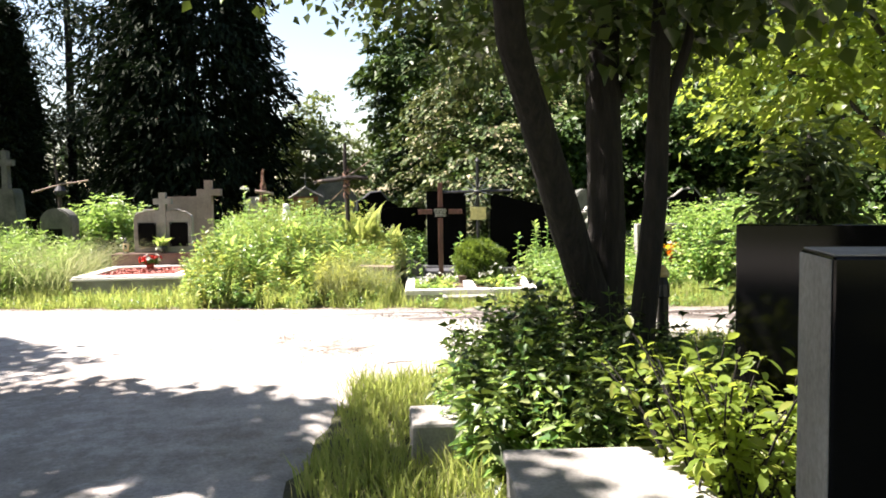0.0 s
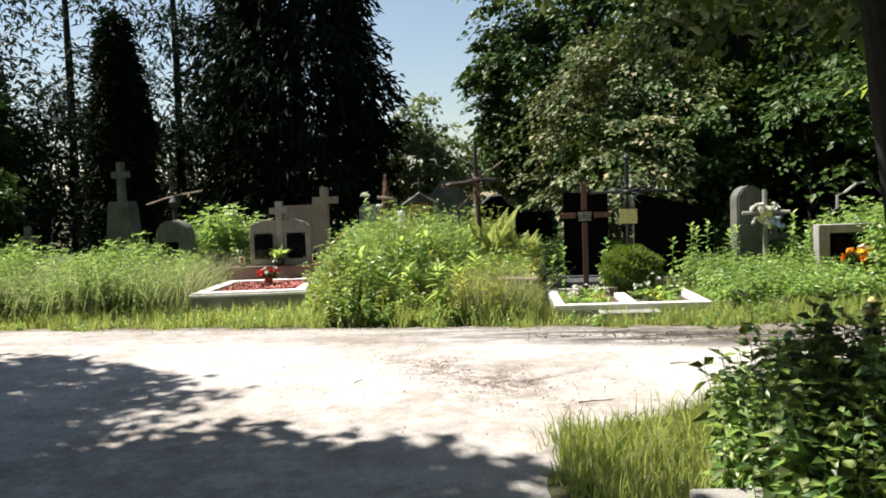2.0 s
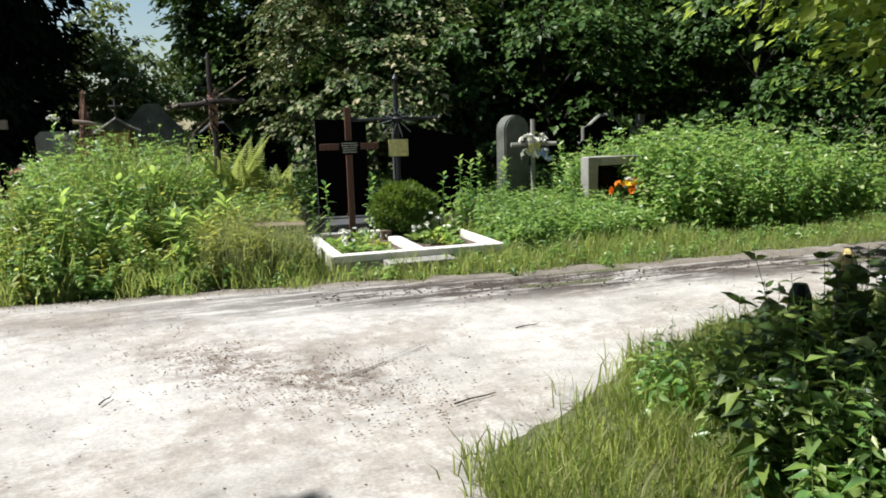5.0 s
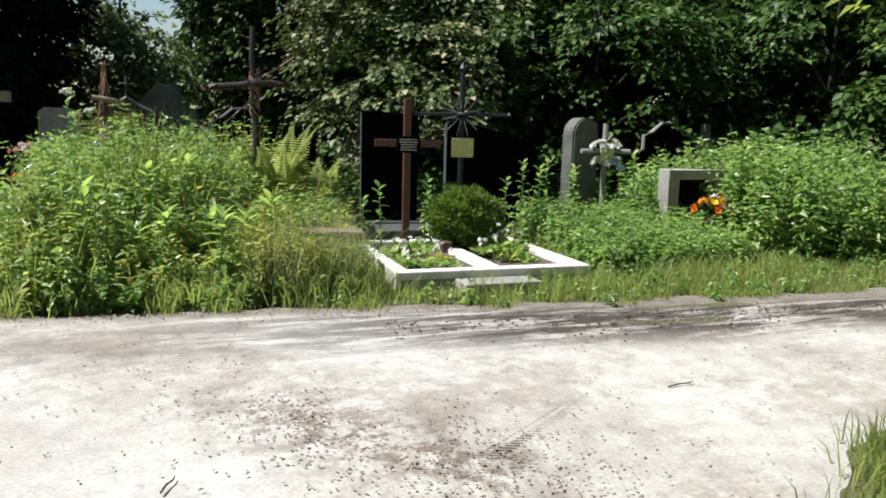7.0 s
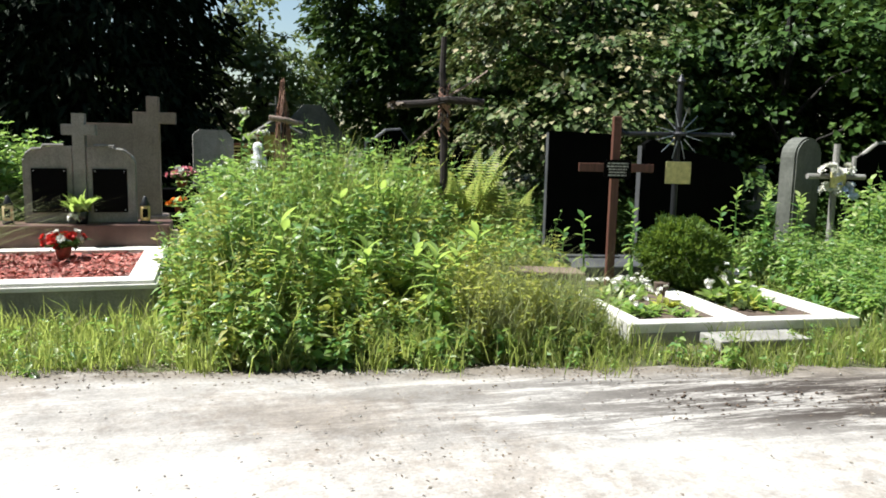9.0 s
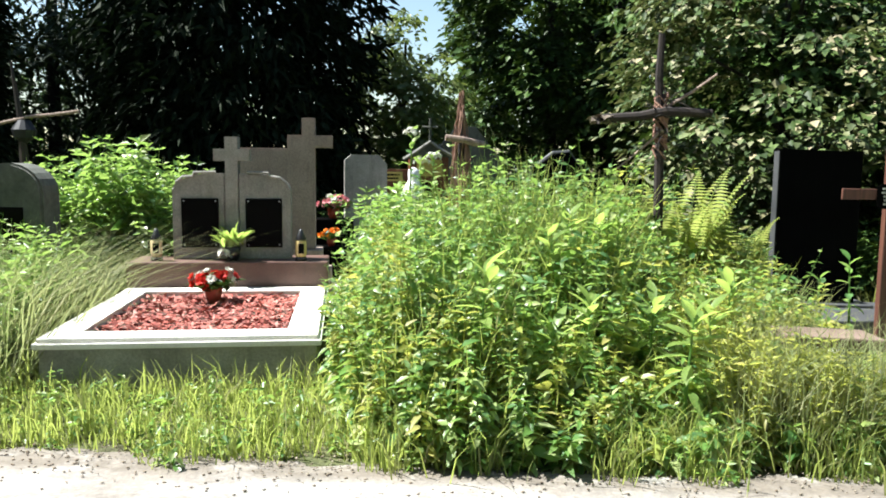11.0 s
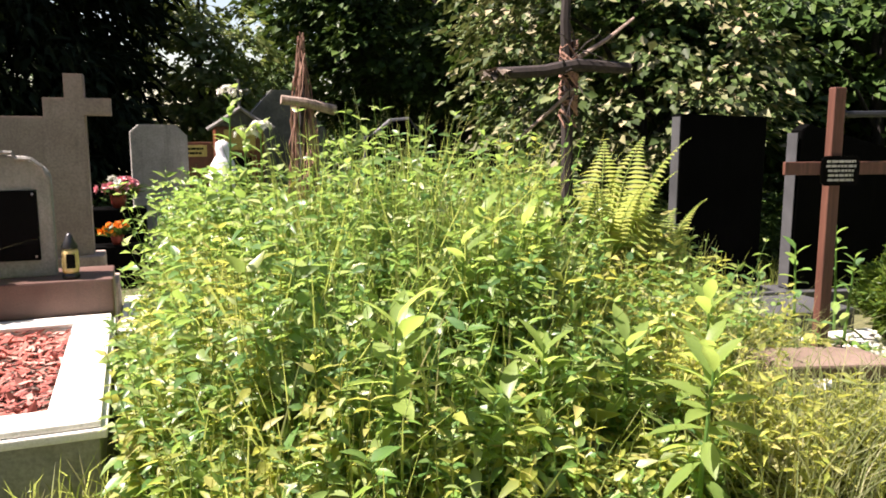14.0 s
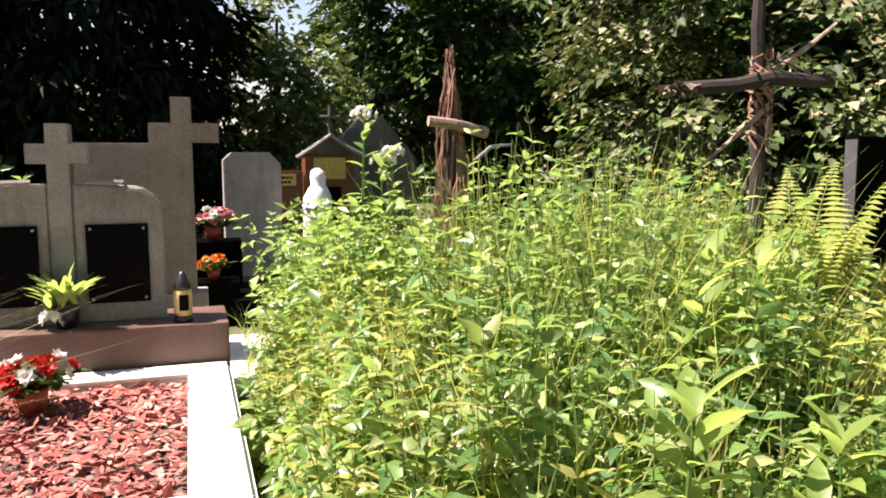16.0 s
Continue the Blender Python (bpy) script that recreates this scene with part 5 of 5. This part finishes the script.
grass("thicket_grass", 3600, -3.0, 0.1, 10.95, 11.9, 0.14, 0.4, lambda x, y: verge(x, y) & clear(x, y), GRASS_LEAF, "bright long grass at the foot of the thicket", 0.008)
grass("back_grass", 16000, -9, 8, 12.4, 17, 0.1, 0.35, verge, GRASS_LEAF, "grass between the graves", 0.011)
grass("corner_grass", 34000, -0.6, 4.0, 2.0, 8.8, 0.04, 0.17, corner, GRASS_LEAF, "lush green grass on the near corner", 0.008)
grass("corner_grass", 8500, -0.55, 3.2, 3.0, 7.9, 0.12, 0.28, corner, GRASS_LEAF, "long grass tufts on the near corner", 0.009, 240)


def fern(x, y, z, s, turn, fronds=7):
    g = base("fern", x, y, z, turn, label="sunlit yellow-green fern with upright fronds", category="fern", group="ferns in the thicket")
    for k in range(fronds):
        a = 2 * math.pi * k / fronds + rng.uniform(-0.3, 0.3)
        out = np.array([math.cos(a), math.sin(a), 0])
        length = s * rng.uniform(0.8, 1.08)
        u = np.linspace(0.2, 1, 34)
        spine = out * (0.27 * u ** 1.8)[:, None] * length + np.array([0, 0, 1.0]) * (u - 0.22 * u ** 3)[:, None] * length
        side = np.cross(out, (0, 0, 1))
        got = [stems(spine[:-1], spine[1:], 0.004, 0.003)]
        w = 0.24 * length * np.sin(np.pi * np.clip(u, 0, 1) ** 0.8) ** 0.8 * (1.05 - u) + 0.012
        for f in (-1, 1):
            d = side * f + np.array([0, 0, 0.25]) + out * 0.25
            got.append(leaves(spine, np.repeat(d[None], len(u), 0), out * -0.3 + np.array([0, 0, 1.0]) + np.zeros((len(u), 3)), w * 1.5, 0.028, 0.25))
        v, t = joined(*got)
        arrays("frond", v, t, FERN_LEAF, g)


fern(-0.5, 13.3, 0.04, 1.8, 20, 9)
fern(-0.02, 13.5, 0.04, 1.3, 75, 8)


def tall_plant(x, y, h, n, leaf, mat, label, name="broad_leaved_plant", width=0.3, flower=None, bare=0.3):
    """A single stem with spiralled leaves: drooping low down, rising to an upright whorl at the top."""
    z = z_at(x, y)
    g = base(name, x, y, z, rng.uniform(0, 360), label=label, category="plant", group="broad-leaved plants in the thicket")
    part("stem", rod([(0, 0, 0), (0.02, 0, h * 0.5), (0.03, 0.02, h)], [0.012, 0.009, 0.004], 6), WEED_LEAF, g)
    s = bare + (1 - bare) * np.linspace(0, 1, n) ** 0.8
    a = np.arange(n) * 2.4 + rng.normal(0, 0.2, n)
    p = np.column_stack([0.03 * s, 0.02 * s, h * s])
    d = np.column_stack([np.cos(a), np.sin(a), -0.25 + 1.9 * np.clip((s - 0.55) / 0.45, 0, 1) ** 1.6])
    v, t = broad(p, d, np.array([0, 0, 1.0]) + 0.4 * np.column_stack([-np.cos(a), -np.sin(a), 0 * a]) * (s > 0.85)[:, None] + rng.normal(0, 0.15, (n, 3)), leaf * (1.1 - 0.3 * s) * rng.uniform(0.8, 1.15, n), leaf * width, 0.3)
    arrays("leaves", v, t, mat, g)
    if flower:
        blossom(9, (0.03, 0.02, h), (0.06, 0.06, 0.04), 0.03, flower, "flower_head", g)


for x, y, h in ((-1.69, 12.45, 1.04), (-1.5, 12.4, 1.02), (-1.34, 12.5, 0.98), (-1.8, 12.25, 0.95), (-1.3, 11.35, 0.72), (-1.05, 11.6, 0.66), (-1.73, 11.7, 0.68), (-1.36, 11.75, 0.66), (-2.35, 11.55, 0.92), (-1.95, 11.5, 0.6), (-0.75, 11.95, 0.72)):
    tall_plant(x, y, h, 20, 0.21, BIG_LEAF, "tall plant with broad bright lance-shaped leaves", bare=0.45)
thicket("tall_weeds", 60, in_box(-1.6, -0.6, 11.4, 12.4), lambda x, y: 1.05 * H(x, y), 0.11, YELLOW_WEED, "tall bright green weeds beside the white grave", 11, 0.4)
for x, y, h in ((-2.62, 14.2, 1.7), (-2.55, 14.05, 1.45), (-2.4, 14.4, 1.5)):
    tall_plant(x, y, h, 22, 0.13, WEED_LEAF, "tall weed with whitish flower head above the thicket", "flowering_weed", 0.4, WHITE_PETAL)
for x, y, h in ((2.45, 12.7, 0.95), (2.7, 13.0, 1.05), (2.95, 12.8, 0.9), (3.2, 13.1, 0.95), (4.0, 12.95, 1.15), (3.9, 12.7, 0.95), (2.55, 13.3, 1.0)):
    tall_plant(x, y, h, 24, 0.12, WEED_LEAF, "upright leafy weed growing round the arched stone", "upright_weed", 0.45)
for x, y, h in ((0.55, 12.75, 0.75), (1.25, 13.1, 0.8), (1.1, 12.9, 0.65), (0.35, 12.9, 0.6), (2.2, 13.1, 0.8)):
    tall_plant(x, y, h, 14, 0.13, WEED_LEAF, "upright leafy plant behind the white grave", "upright_weed", 0.45)


# ---- trees ----
def tube_arrays(points, radii, sides=8):
    pts = np.asarray(points, float)
    n = len(pts)
    rows = []
    for i in range(n):
        way = Vector(pts[min(i + 1, n - 1)] - pts[max(i - 1, 0)]).normalized()
        u = way.cross((0, 0, 1) if abs(way.z) < 0.9 else (1, 0, 0)).normalized()
        v = way.cross(u)
        rows.append([pts[i] + radii[i] * (math.cos(2 * math.pi * k / sides) * np.array(u) + math.sin(2 * math.pi * k / sides) * np.array(v)) for k in range(sides)])
    tris = []
    for i in range(n - 1):
        for k in range(sides):
            a, b, c, d = i * sides + k, i * sides + (k + 1) % sides, (i + 1) * sides + (k + 1) % sides, (i + 1) * sides + k
            tris += [(a, b, c), (a, c, d)]
    return np.array(rows).reshape(-1, 3), np.array(tris)


def clumps(centres, radius, each, leaf, width, flat=0.7, hang=0.3):
    """Leaves in loose clumps round centres."""
    n = len(centres) * each
    c = np.repeat(centres, each, 0)
    off = directions(n, flat) * (rng.uniform(0, 1, n) ** 0.45)[:, None] * np.repeat(np.broadcast_to(radius, len(centres)), each)[:, None]
    p = c + off
    d = unit(off) + rng.normal(0, 0.7, (n, 3)) - np.array([0, 0, hang])
    up = np.array([0, 0, 1.0]) + rng.normal(0, 0.55, (n, 3))
    size = leaf * rng.uniform(0.6, 1.3, n)
    return leaves(p, d, up, size, size * width, 0.15)


def sprays(centres, radius, each, leaf, width):
    """Leaves in tilted, drooping layers that face up and away from the trunk."""
    centres = np.asarray(centres, float)
    m = len(centres)
    n = m * each
    out = unit(centres * np.array([1, 1, 0]) + rng.normal(0, 0.15, (m, 3)) * np.array([1, 1, 0]) + 1e-4)
    slope = rng.uniform(0.05, 0.6, m)[:, None]
    e1 = unit(out - np.array([0, 0, 1.0]) * slope)
    e2 = unit(np.cross(np.array([0, 0, 1.0]), out))
    face = np.cross(e1, e2)
    face *= np.sign(face[:, 2:3])
    c, e1, e2, face, big = (np.repeat(q, each, 0) for q in (centres, e1, e2, face, np.broadcast_to(radius, m)[:, None]))
    a, rho = rng.uniform(0, 6.28, (n, 1)), np.sqrt(rng.uniform(0, 1, (n, 1)))
    rho = rho * (0.8 + 0.3 * np.sin(3 * a + c[:, :1] * 5))
    p = c + big * rho * (e1 * np.cos(a) + 0.8 * e2 * np.sin(a)) + face * rng.normal(0, 0.09, (n, 1)) * big - np.array([0, 0, 0.3]) * big * rho ** 2
    way = e1 * (np.cos(a) + 0.6) + e2 * np.sin(a) + rng.normal(0, 0.35, (n, 3)) - np.array([0, 0, 0.15])
    size = leaf * rng.uniform(0.65, 1.3, n)
    return leaves(p, way, face + rng.normal(0, 0.36, (n, 3)), size, size * width, 0.2, 0.1)


def broad_tree(name, x, y, height, spread, crown_low, n_clumps, each, leaf, mat, label, trunk_r=0.22, width=0.75, turn=0.0, trunk=None):
    g = base(name, x, y, 0.0, turn, label=label, category="tree")
    line = trunk or [(0, 0, -0.1), (0.1, 0.05, height * 0.3), (0.0, 0.15, height * 0.6), (0.05, 0.1, height * 0.92)]
    v, t = tube_arrays(line, np.linspace(trunk_r, trunk_r * 0.2, len(line)), 10)
    arrays("trunk", v, t, BARK, g)
    ends = []
    for k in range(9):
        a = k * 2.4 + rng.uniform(-0.3, 0.3)
        h = crown_low + (height - crown_low) * (0.05 + 0.75 * k / 9)
        r = spread * rng.uniform(0.6, 0.85) * (1.0 - 0.4 * k / 9)
        start = np.array([0.05, 0.08, h * 0.85])
        end = np.array([r * math.cos(a), r * math.sin(a), h + 0.25 * r + 0.4])
        mid = (start + end) / 2 + np.array([0, 0, 0.25])
        v, t = tube_arrays([start, mid, end], [trunk_r * 0.35, trunk_r * 0.2, 0.02], 6)
        arrays("limb", v, t, BARK, g)
        ends += [mid, end]
    # uneven crown: clumps over an ellipsoid, denser outwards, thinned by noise
    cs = []
    mid_z, half = (crown_low + height) / 2, (height - crown_low) / 2
    while len(cs) < n_clumps:
        d = directions(1)[0]
        r = rng.uniform(0.45, 1.0) ** 0.4
        p = d * r
        wob = 1 + 0.28 * noise.noise(Vector(d * 2.3) + Vector((x, y, 0)))
        q = np.array([p[0] * spread * wob, p[1] * spread * wob, mid_z + p[2] * half * wob])
        if noise.noise(Vector(q) * 0.55 + Vector((x, 2, y))) > -0.06:
            cs.append(q)
    v, t = sprays(cs + ends, rng.uniform(0.4, 0.9, len(cs) + len(ends)) * (leaf / 0.16) ** 0.4, each, leaf, width)
    arrays("crown", v, t, mat, g)
    return g


def conifer(name, x, y, height, r, label, each=26, mat=NEEDLE, droop=0.55, low=0.3, leaf=0.3, layers=60):
    g = base(name, x, y, 0.0, rng.uniform(0, 360), label=label, category="tree")
    v, t = tube_arrays([(0, 0, -0.1), (0, 0, height * 0.5), (0, 0, height)], [0.25, 0.15, 0.02], 8)
    arrays("trunk", v, t, BARK, g)
    ps, ds = [], []
    for k in range(layers):
        h = low + (height - low) * k / layers
        rad = r * (1 - (h / height) ** 2.2) ** 0.6 * rng.uniform(0.8, 1.1)
        n = int(each * (0.6 + rad / r))
        a = rng.uniform(0, 2 * np.pi, n)
        for s in (0.55, 0.75, 0.9, 1.0):
            rr = rad * s * (1 + 0.12 * np.sin(3 * a + h * 1.3) + 0.1 * np.sin(7 * a + h * 2))
            ps.append(np.column_stack([rr * np.cos(a + 0.1 * s), rr * np.sin(a + 0.1 * s), h + rng.uniform(-0.25, 0.25, n) - droop * s * 0.6]))
            ds.append(np.column_stack([np.cos(a), np.sin(a), -droop + rng.normal(0, 0.4, n)]))
    p, d = np.concatenate(ps), np.concatenate(ds)
    n = len(p)
    got = []
    for f in range(3):
        got.append(leaves(p + rng.normal(0, 0.1, (n, 3)), d + rng.normal(0, 0.45, (n, 3)), np.array([0, 0, 1.0]) + rng.normal(0, 0.6, (n, 3)), leaf * rng.uniform(0.6, 1.3, n), leaf * 0.3, 0.3))
    v, t = joined(*got)
    arrays("crown", v, t, mat, g)
    return g


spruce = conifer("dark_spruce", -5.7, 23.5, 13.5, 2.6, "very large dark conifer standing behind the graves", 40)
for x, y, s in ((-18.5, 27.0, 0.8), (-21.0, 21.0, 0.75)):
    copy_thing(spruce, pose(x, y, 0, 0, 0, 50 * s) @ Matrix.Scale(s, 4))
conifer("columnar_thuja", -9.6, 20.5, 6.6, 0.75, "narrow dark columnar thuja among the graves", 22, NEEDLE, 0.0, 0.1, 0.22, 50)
conifer("young_fir", 3.3, 6.0, 2.0, 0.42, "small light green young fir beyond the tombs", 8, GAP_LEAF, 0.2, 0.5, 0.16, 20)
for x, y, h in ((-13.5, 25.5, 13), (-10.6, 27, 14), (-17, 24, 12), (-8.4, 29, 14)):
    g = base("pine_tree", x, y, 0, 0, label="thin tall pine with open needle tufts", category="tree")
    v, t = tube_arrays([(0, 0, -0.1), (0.1, 0, h * 0.5), (0, 0.1, h)], [0.17, 0.12, 0.03], 8)
    arrays("trunk", v, t, BARK, g)
    cs = np.column_stack([rng.normal(0, 1.5, 290), rng.normal(0, 1.5, 290), np.concatenate([rng.uniform(0.8, 5, 170), rng.uniform(4, h + 0.5, 120)])])
    v, t = clumps(cs, 0.6, 42, 0.28, 0.3, 0.5, 0.0)
    arrays("crown", v, t, PINE_LEAF, g)

broad_tree("sunlit_maple", 5.5, 8.0, 6.2, 2.3, 1.7, 250, 48, 0.13, MAPLE_LEAF, "sunlit yellow-green maple beside the track", 0.12)
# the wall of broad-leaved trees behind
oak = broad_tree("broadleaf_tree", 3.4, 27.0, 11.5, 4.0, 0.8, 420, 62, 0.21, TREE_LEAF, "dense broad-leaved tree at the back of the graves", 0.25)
for x, y, s, a in ((2.2, 29.0, 0.75, 75), (6.2, 20.9, 0.82, 120), (10.8, 18.2, 0.85, 200), (14.5, 15.0, 0.85, 300), (9.5, 26.0, 1.1, 250), (16.5, 21.5, 1.0, 20), (19.5, 13.0, 1.0, 140), (-15.5, 21.0, 0.6, 30), (-19.5, 17.5, 0.62, 100)):
    copy_thing(oak, pose(x, y, 0, 0, 0, a) @ Matrix.Scale(s, 4))
broad_tree("pale_leaved_tree", 2.7, 17.6, 5.2, 2.2, 0.5, 190, 80, 0.115, PALE_TREE_LEAF, "bushy tree with pale leaves behind the crosses", 0.12)
low = broad_tree("hazel_bush", 5.9, 16.8, 4.6, 2.3, 0.2, 190, 52, 0.16, TREE_LEAF, "tall dense bush at the foot of the trees", 0.1)
for x, y, s, a in ((9.3, 14.6, 0.95, 70), (12.6, 12.4, 1.0, 160), (3.8, 19.0, 1.0, 310), (7.8, 18.4, 1.1, 20), (-13.0, 18.6, 0.7, 80), (-17.0, 15.5, 0.8, 210), (16.0, 11.5, 1.1, 250)):
    copy_thing(low, pose(x, y, 0, 0, 0, a) @ Matrix.Scale(s, 4))
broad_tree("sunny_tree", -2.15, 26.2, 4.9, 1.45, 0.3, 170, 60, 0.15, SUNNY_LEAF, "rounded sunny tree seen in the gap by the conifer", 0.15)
far = broad_tree("far_tree", 44.0, 40.0, 13.0, 5.5, 1.0, 200, 40, 0.45, TREE_LEAF, "distant wood edge tree", 0.3)
for k in range(13):
    copy_thing(far, pose(-34 + 5.6 * k, 40 + 3 * math.sin(k * 2.1), 0, 0, 0, 47 * k) @ Matrix.Scale((0.38 if -8 < -34 + 5.6 * k < 4 else 0.5 if -34 + 5.6 * k < -8 else 0.9) + 0.06 * math.sin(k * 1.7), 4))


arching_shrub(1.14, 2.85, 1.0, 0.5, 34, MAPLE_LEAF, "light green shrub with pale leaves beside the tombs")
arching_shrub(1.55, 3.05, 0.95, 0.4, 18, MAPLE_LEAF, "small light green shrub against a black headstone")


# ---- the maple on the near corner ----
def corner_tree():
    g = base("corner_maple", 1.28, 4.95, 0.0, 0, label="dark forked maple leaning over the grass corner", category="tree")
    for line, r in (([(0.0, 0, -0.1), (-0.02, -0.02, 0.75), (-0.25, -0.2, 1.3), (-0.5, -0.5, 1.9), (-0.7, -0.78, 2.35), (-0.85, -1.1, 3.4), (-0.95, -1.4, 5.0)], [0.20, 0.14, 0.11, 0.095, 0.085, 0.06, 0.02]),
                    ([(0.02, 0.03, 0.5), (0.06, 0.05, 1.3), (0.04, 0.08, 2.3), (0.1, 0.1, 4.0), (0.0, 0.2, 6.2)], [0.14, 0.125, 0.11, 0.09, 0.03])):
        v, t = tube_arrays(line, r, 12)
        arrays("trunk", v, t, BARK, g)
    ends = []
    for a, b in (((-0.72, -0.85, 2.6), (-1.0, -0.4, 3.6)), ((-0.72, -0.82, 2.5), (-0.6, -1.6, 3.3)), ((0.06, 0.1, 2.0), (0.55, 0.3, 2.6)), ((0.1, 0.1, 3.0), (1.3, 0.8, 3.8)), ((0.05, 0.1, 2.8), (0.5, -1.0, 3.6)), ((0.1, 0.1, 3.6), (1.8, -0.4, 4.6)), ((-0.82, -1.05, 3.2), (-0.7, 0.6, 4.0))):
        a, b = np.array(a), np.array(b)
        v, t = tube_arrays([a, (a + b) / 2 + (0, 0, 0.12), b], [0.045, 0.03, 0.012], 7)
        arrays("limb", v, t, BARK, g)
        ends += [(a + b) / 2, b]
    cs = []
    # the crown also spreads out of view overhead, to shade the corner below
    while len(cs) < 470:
        d = directions(1)[0] * rng.uniform(0.3, 1) ** 0.5
        q = np.array([0.0 + d[0] * 2.9, 0.6 + d[1] * 2.6, 3.9 + d[2] * 1.95])
        if q[0] < 1.25 and q[2] > 2.5 + 0.35 * noise.noise(Vector(q)) + 0.25 * max(0, -q[0]) and (q[0] > -1.1 + 0.35 * noise.noise(Vector(q) * 1.3) or (q[2] > 3.3 and q[1] > -1.1)):
            cs.append(q)
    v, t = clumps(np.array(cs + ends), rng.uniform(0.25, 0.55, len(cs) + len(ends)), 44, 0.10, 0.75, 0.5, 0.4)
    # crown shade is in the leaf colour
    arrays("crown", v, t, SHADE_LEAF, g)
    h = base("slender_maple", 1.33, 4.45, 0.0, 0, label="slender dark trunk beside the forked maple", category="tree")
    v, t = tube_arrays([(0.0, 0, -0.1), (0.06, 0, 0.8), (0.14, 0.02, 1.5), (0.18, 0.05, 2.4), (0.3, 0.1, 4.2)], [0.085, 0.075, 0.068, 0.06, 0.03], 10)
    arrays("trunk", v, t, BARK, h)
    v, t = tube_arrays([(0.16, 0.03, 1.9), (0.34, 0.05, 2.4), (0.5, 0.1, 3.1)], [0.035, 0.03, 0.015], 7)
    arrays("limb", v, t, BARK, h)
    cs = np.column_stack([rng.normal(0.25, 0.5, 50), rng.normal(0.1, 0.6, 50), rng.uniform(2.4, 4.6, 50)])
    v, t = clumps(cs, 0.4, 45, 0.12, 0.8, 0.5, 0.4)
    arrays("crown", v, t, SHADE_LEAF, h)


corner_tree()
# unseen trees beside and behind the walker, placed to throw the shade on the track
shade = broad_tree("unseen_shade_tree", -7.7, 3.9, 11.0, 3.6, 3.8, 760, 58, 0.2, TREE_LEAF, "unseen broad-leaved tree that throws shade", 0.25)
# the first copy is added only to shade the near tombstone
for x, y, s, a in ((-4.0, 0.65, 0.78, 150), (-8.2, -0.5, 1.05, 90), (-12.0, 7.3, 1.0, 60), (-3.5, -6.5, 1.1, 30), (4.5, -4.5, 1.1, 200), (8.5, 1.5, 1.0, 310), (10.5, 6.0, 0.9, 20), (-17, 11, 1.1, 130)):
    copy_thing(shade, pose(x, y, 0, 0, 0, a) @ Matrix.Scale(s, 4))

# dead leaves and bits of bark on the track
n = 1500
u, w = rng.normal(0, 0.75, n), rng.normal(0, 0.28, n)
p = np.column_stack([-0.9 - 0.5 * u + 0.86 * w, 8.2 + 0.86 * u + 0.5 * w])
p = np.concatenate([p, np.column_stack([rng.uniform(-5, 5, 900), rng.uniform(6.2, 10.6, 900)])])
p = p[p[:, 1] > along(NEAR, p[:, 0]) + 0.05]
v, t = leaves(np.column_stack([p, np.full(len(p), 0.03)]), directions(len(p), 0.15), np.array([0, 0, 1.0]) + rng.normal(0, 0.3, (len(p), 3)), rng.uniform(0.010, 0.032, len(p)), 0.013, 0.1, 0.2)
arrays("leaf_litter", v, t, LITTER, label="dry brown leaf litter and bark bits on the track", category="leaf litter", kind="stuff")
for x, y, a, l in ((-0.1, 7.05, 10, 0.4), (-1.9, 7.9, 60, 0.2), (0.9, 8.3, 5, 0.3)):
    tw = part("twig", rod([(0, 0, 0), (l * 0.3, 0.008, 0.004), (l * 0.55, 0.004, 0.002), (l * 0.7, 0.012, 0.004)], [0.005, 0.0045, 0.004, 0.002], 5), DARK_WOOD, None, "thin dark dry twig lying on the gravel", category="twig", group="twigs on the track")
    tw.matrix_basis = pose(x, y, 0.03, 0, 0, a)


def clods(name, n, xs, line, spread, size, mat, label):
    """Small crumbled lumps strewn along a line y(x) of the track."""
    px = rng.uniform(*xs, n)
    c = np.column_stack([px, line(px) + rng.normal(0, spread, n), np.full(n, 0.02)])
    d = rng.uniform(*size, n)[:, None, None] * rng.uniform(0.6, 1.4, (n, 6, 1)) * np.array([1.3, 1.0, 0.8])
    octa = np.array([(1, 0, 0), (-1, 0, 0), (0, 1, 0), (0, -1, 0), (0, 0, 0.8), (0, 0, -0.6)])
    faces = np.array([(0, 2, 4), (2, 1, 4), (1, 3, 4), (3, 0, 4), (2, 0, 5), (1, 2, 5), (3, 1, 5), (0, 3, 5)])
    arrays(name, (c[:, None] + octa * d).reshape(-1, 3), (np.arange(n)[:, None, None] * 6 + faces).reshape(-1, 3), mat, label=label, category="soil", kind="stuff")


clods("mud_clods", 700, (-0.3, 6.0), lambda x: 9.95 - 0.13 * x, 0.2, (0.003, 0.014), SOIL, "dark mud crumbs thrown up beside the wheel ruts")
clods("earth_crumbs", 1500, (-6.0, 1.0), lambda x: 10.72 - 0.155 * x, 0.15, (0.003, 0.009), LITTER, "grey-brown earth crumbs along the verge")


def tyre_print():
    """Two rows of slanting lugs pressed in the dust."""
    bm = bmesh.new()
    for k in range(30):
        for side in (-1, 1):
            made = box(-0.035, 0.035, -0.008, 0.008, 0, 0.006, 0.002, bmesh.new())
            bmesh.ops.transform(made, matrix=Matrix.Translation((k * 0.036, side * 0.042, 0)) @ Matrix.Rotation(side * 0.9, 4, "Z"), verts=made.verts)
            me = bpy.data.meshes.new("lug")
            made.to_mesh(me)
            made.free()
            bm.from_mesh(me)
            bpy.data.meshes.remove(me)
    ob = part("tyre_print", bm, ROAD, None, "faint tyre tread print pressed in pale gravel", category="tyre print", kind="stuff")
    ob.matrix_basis = pose(-0.73, 7.69, 0.016, 0, 0, 32)


tyre_print()
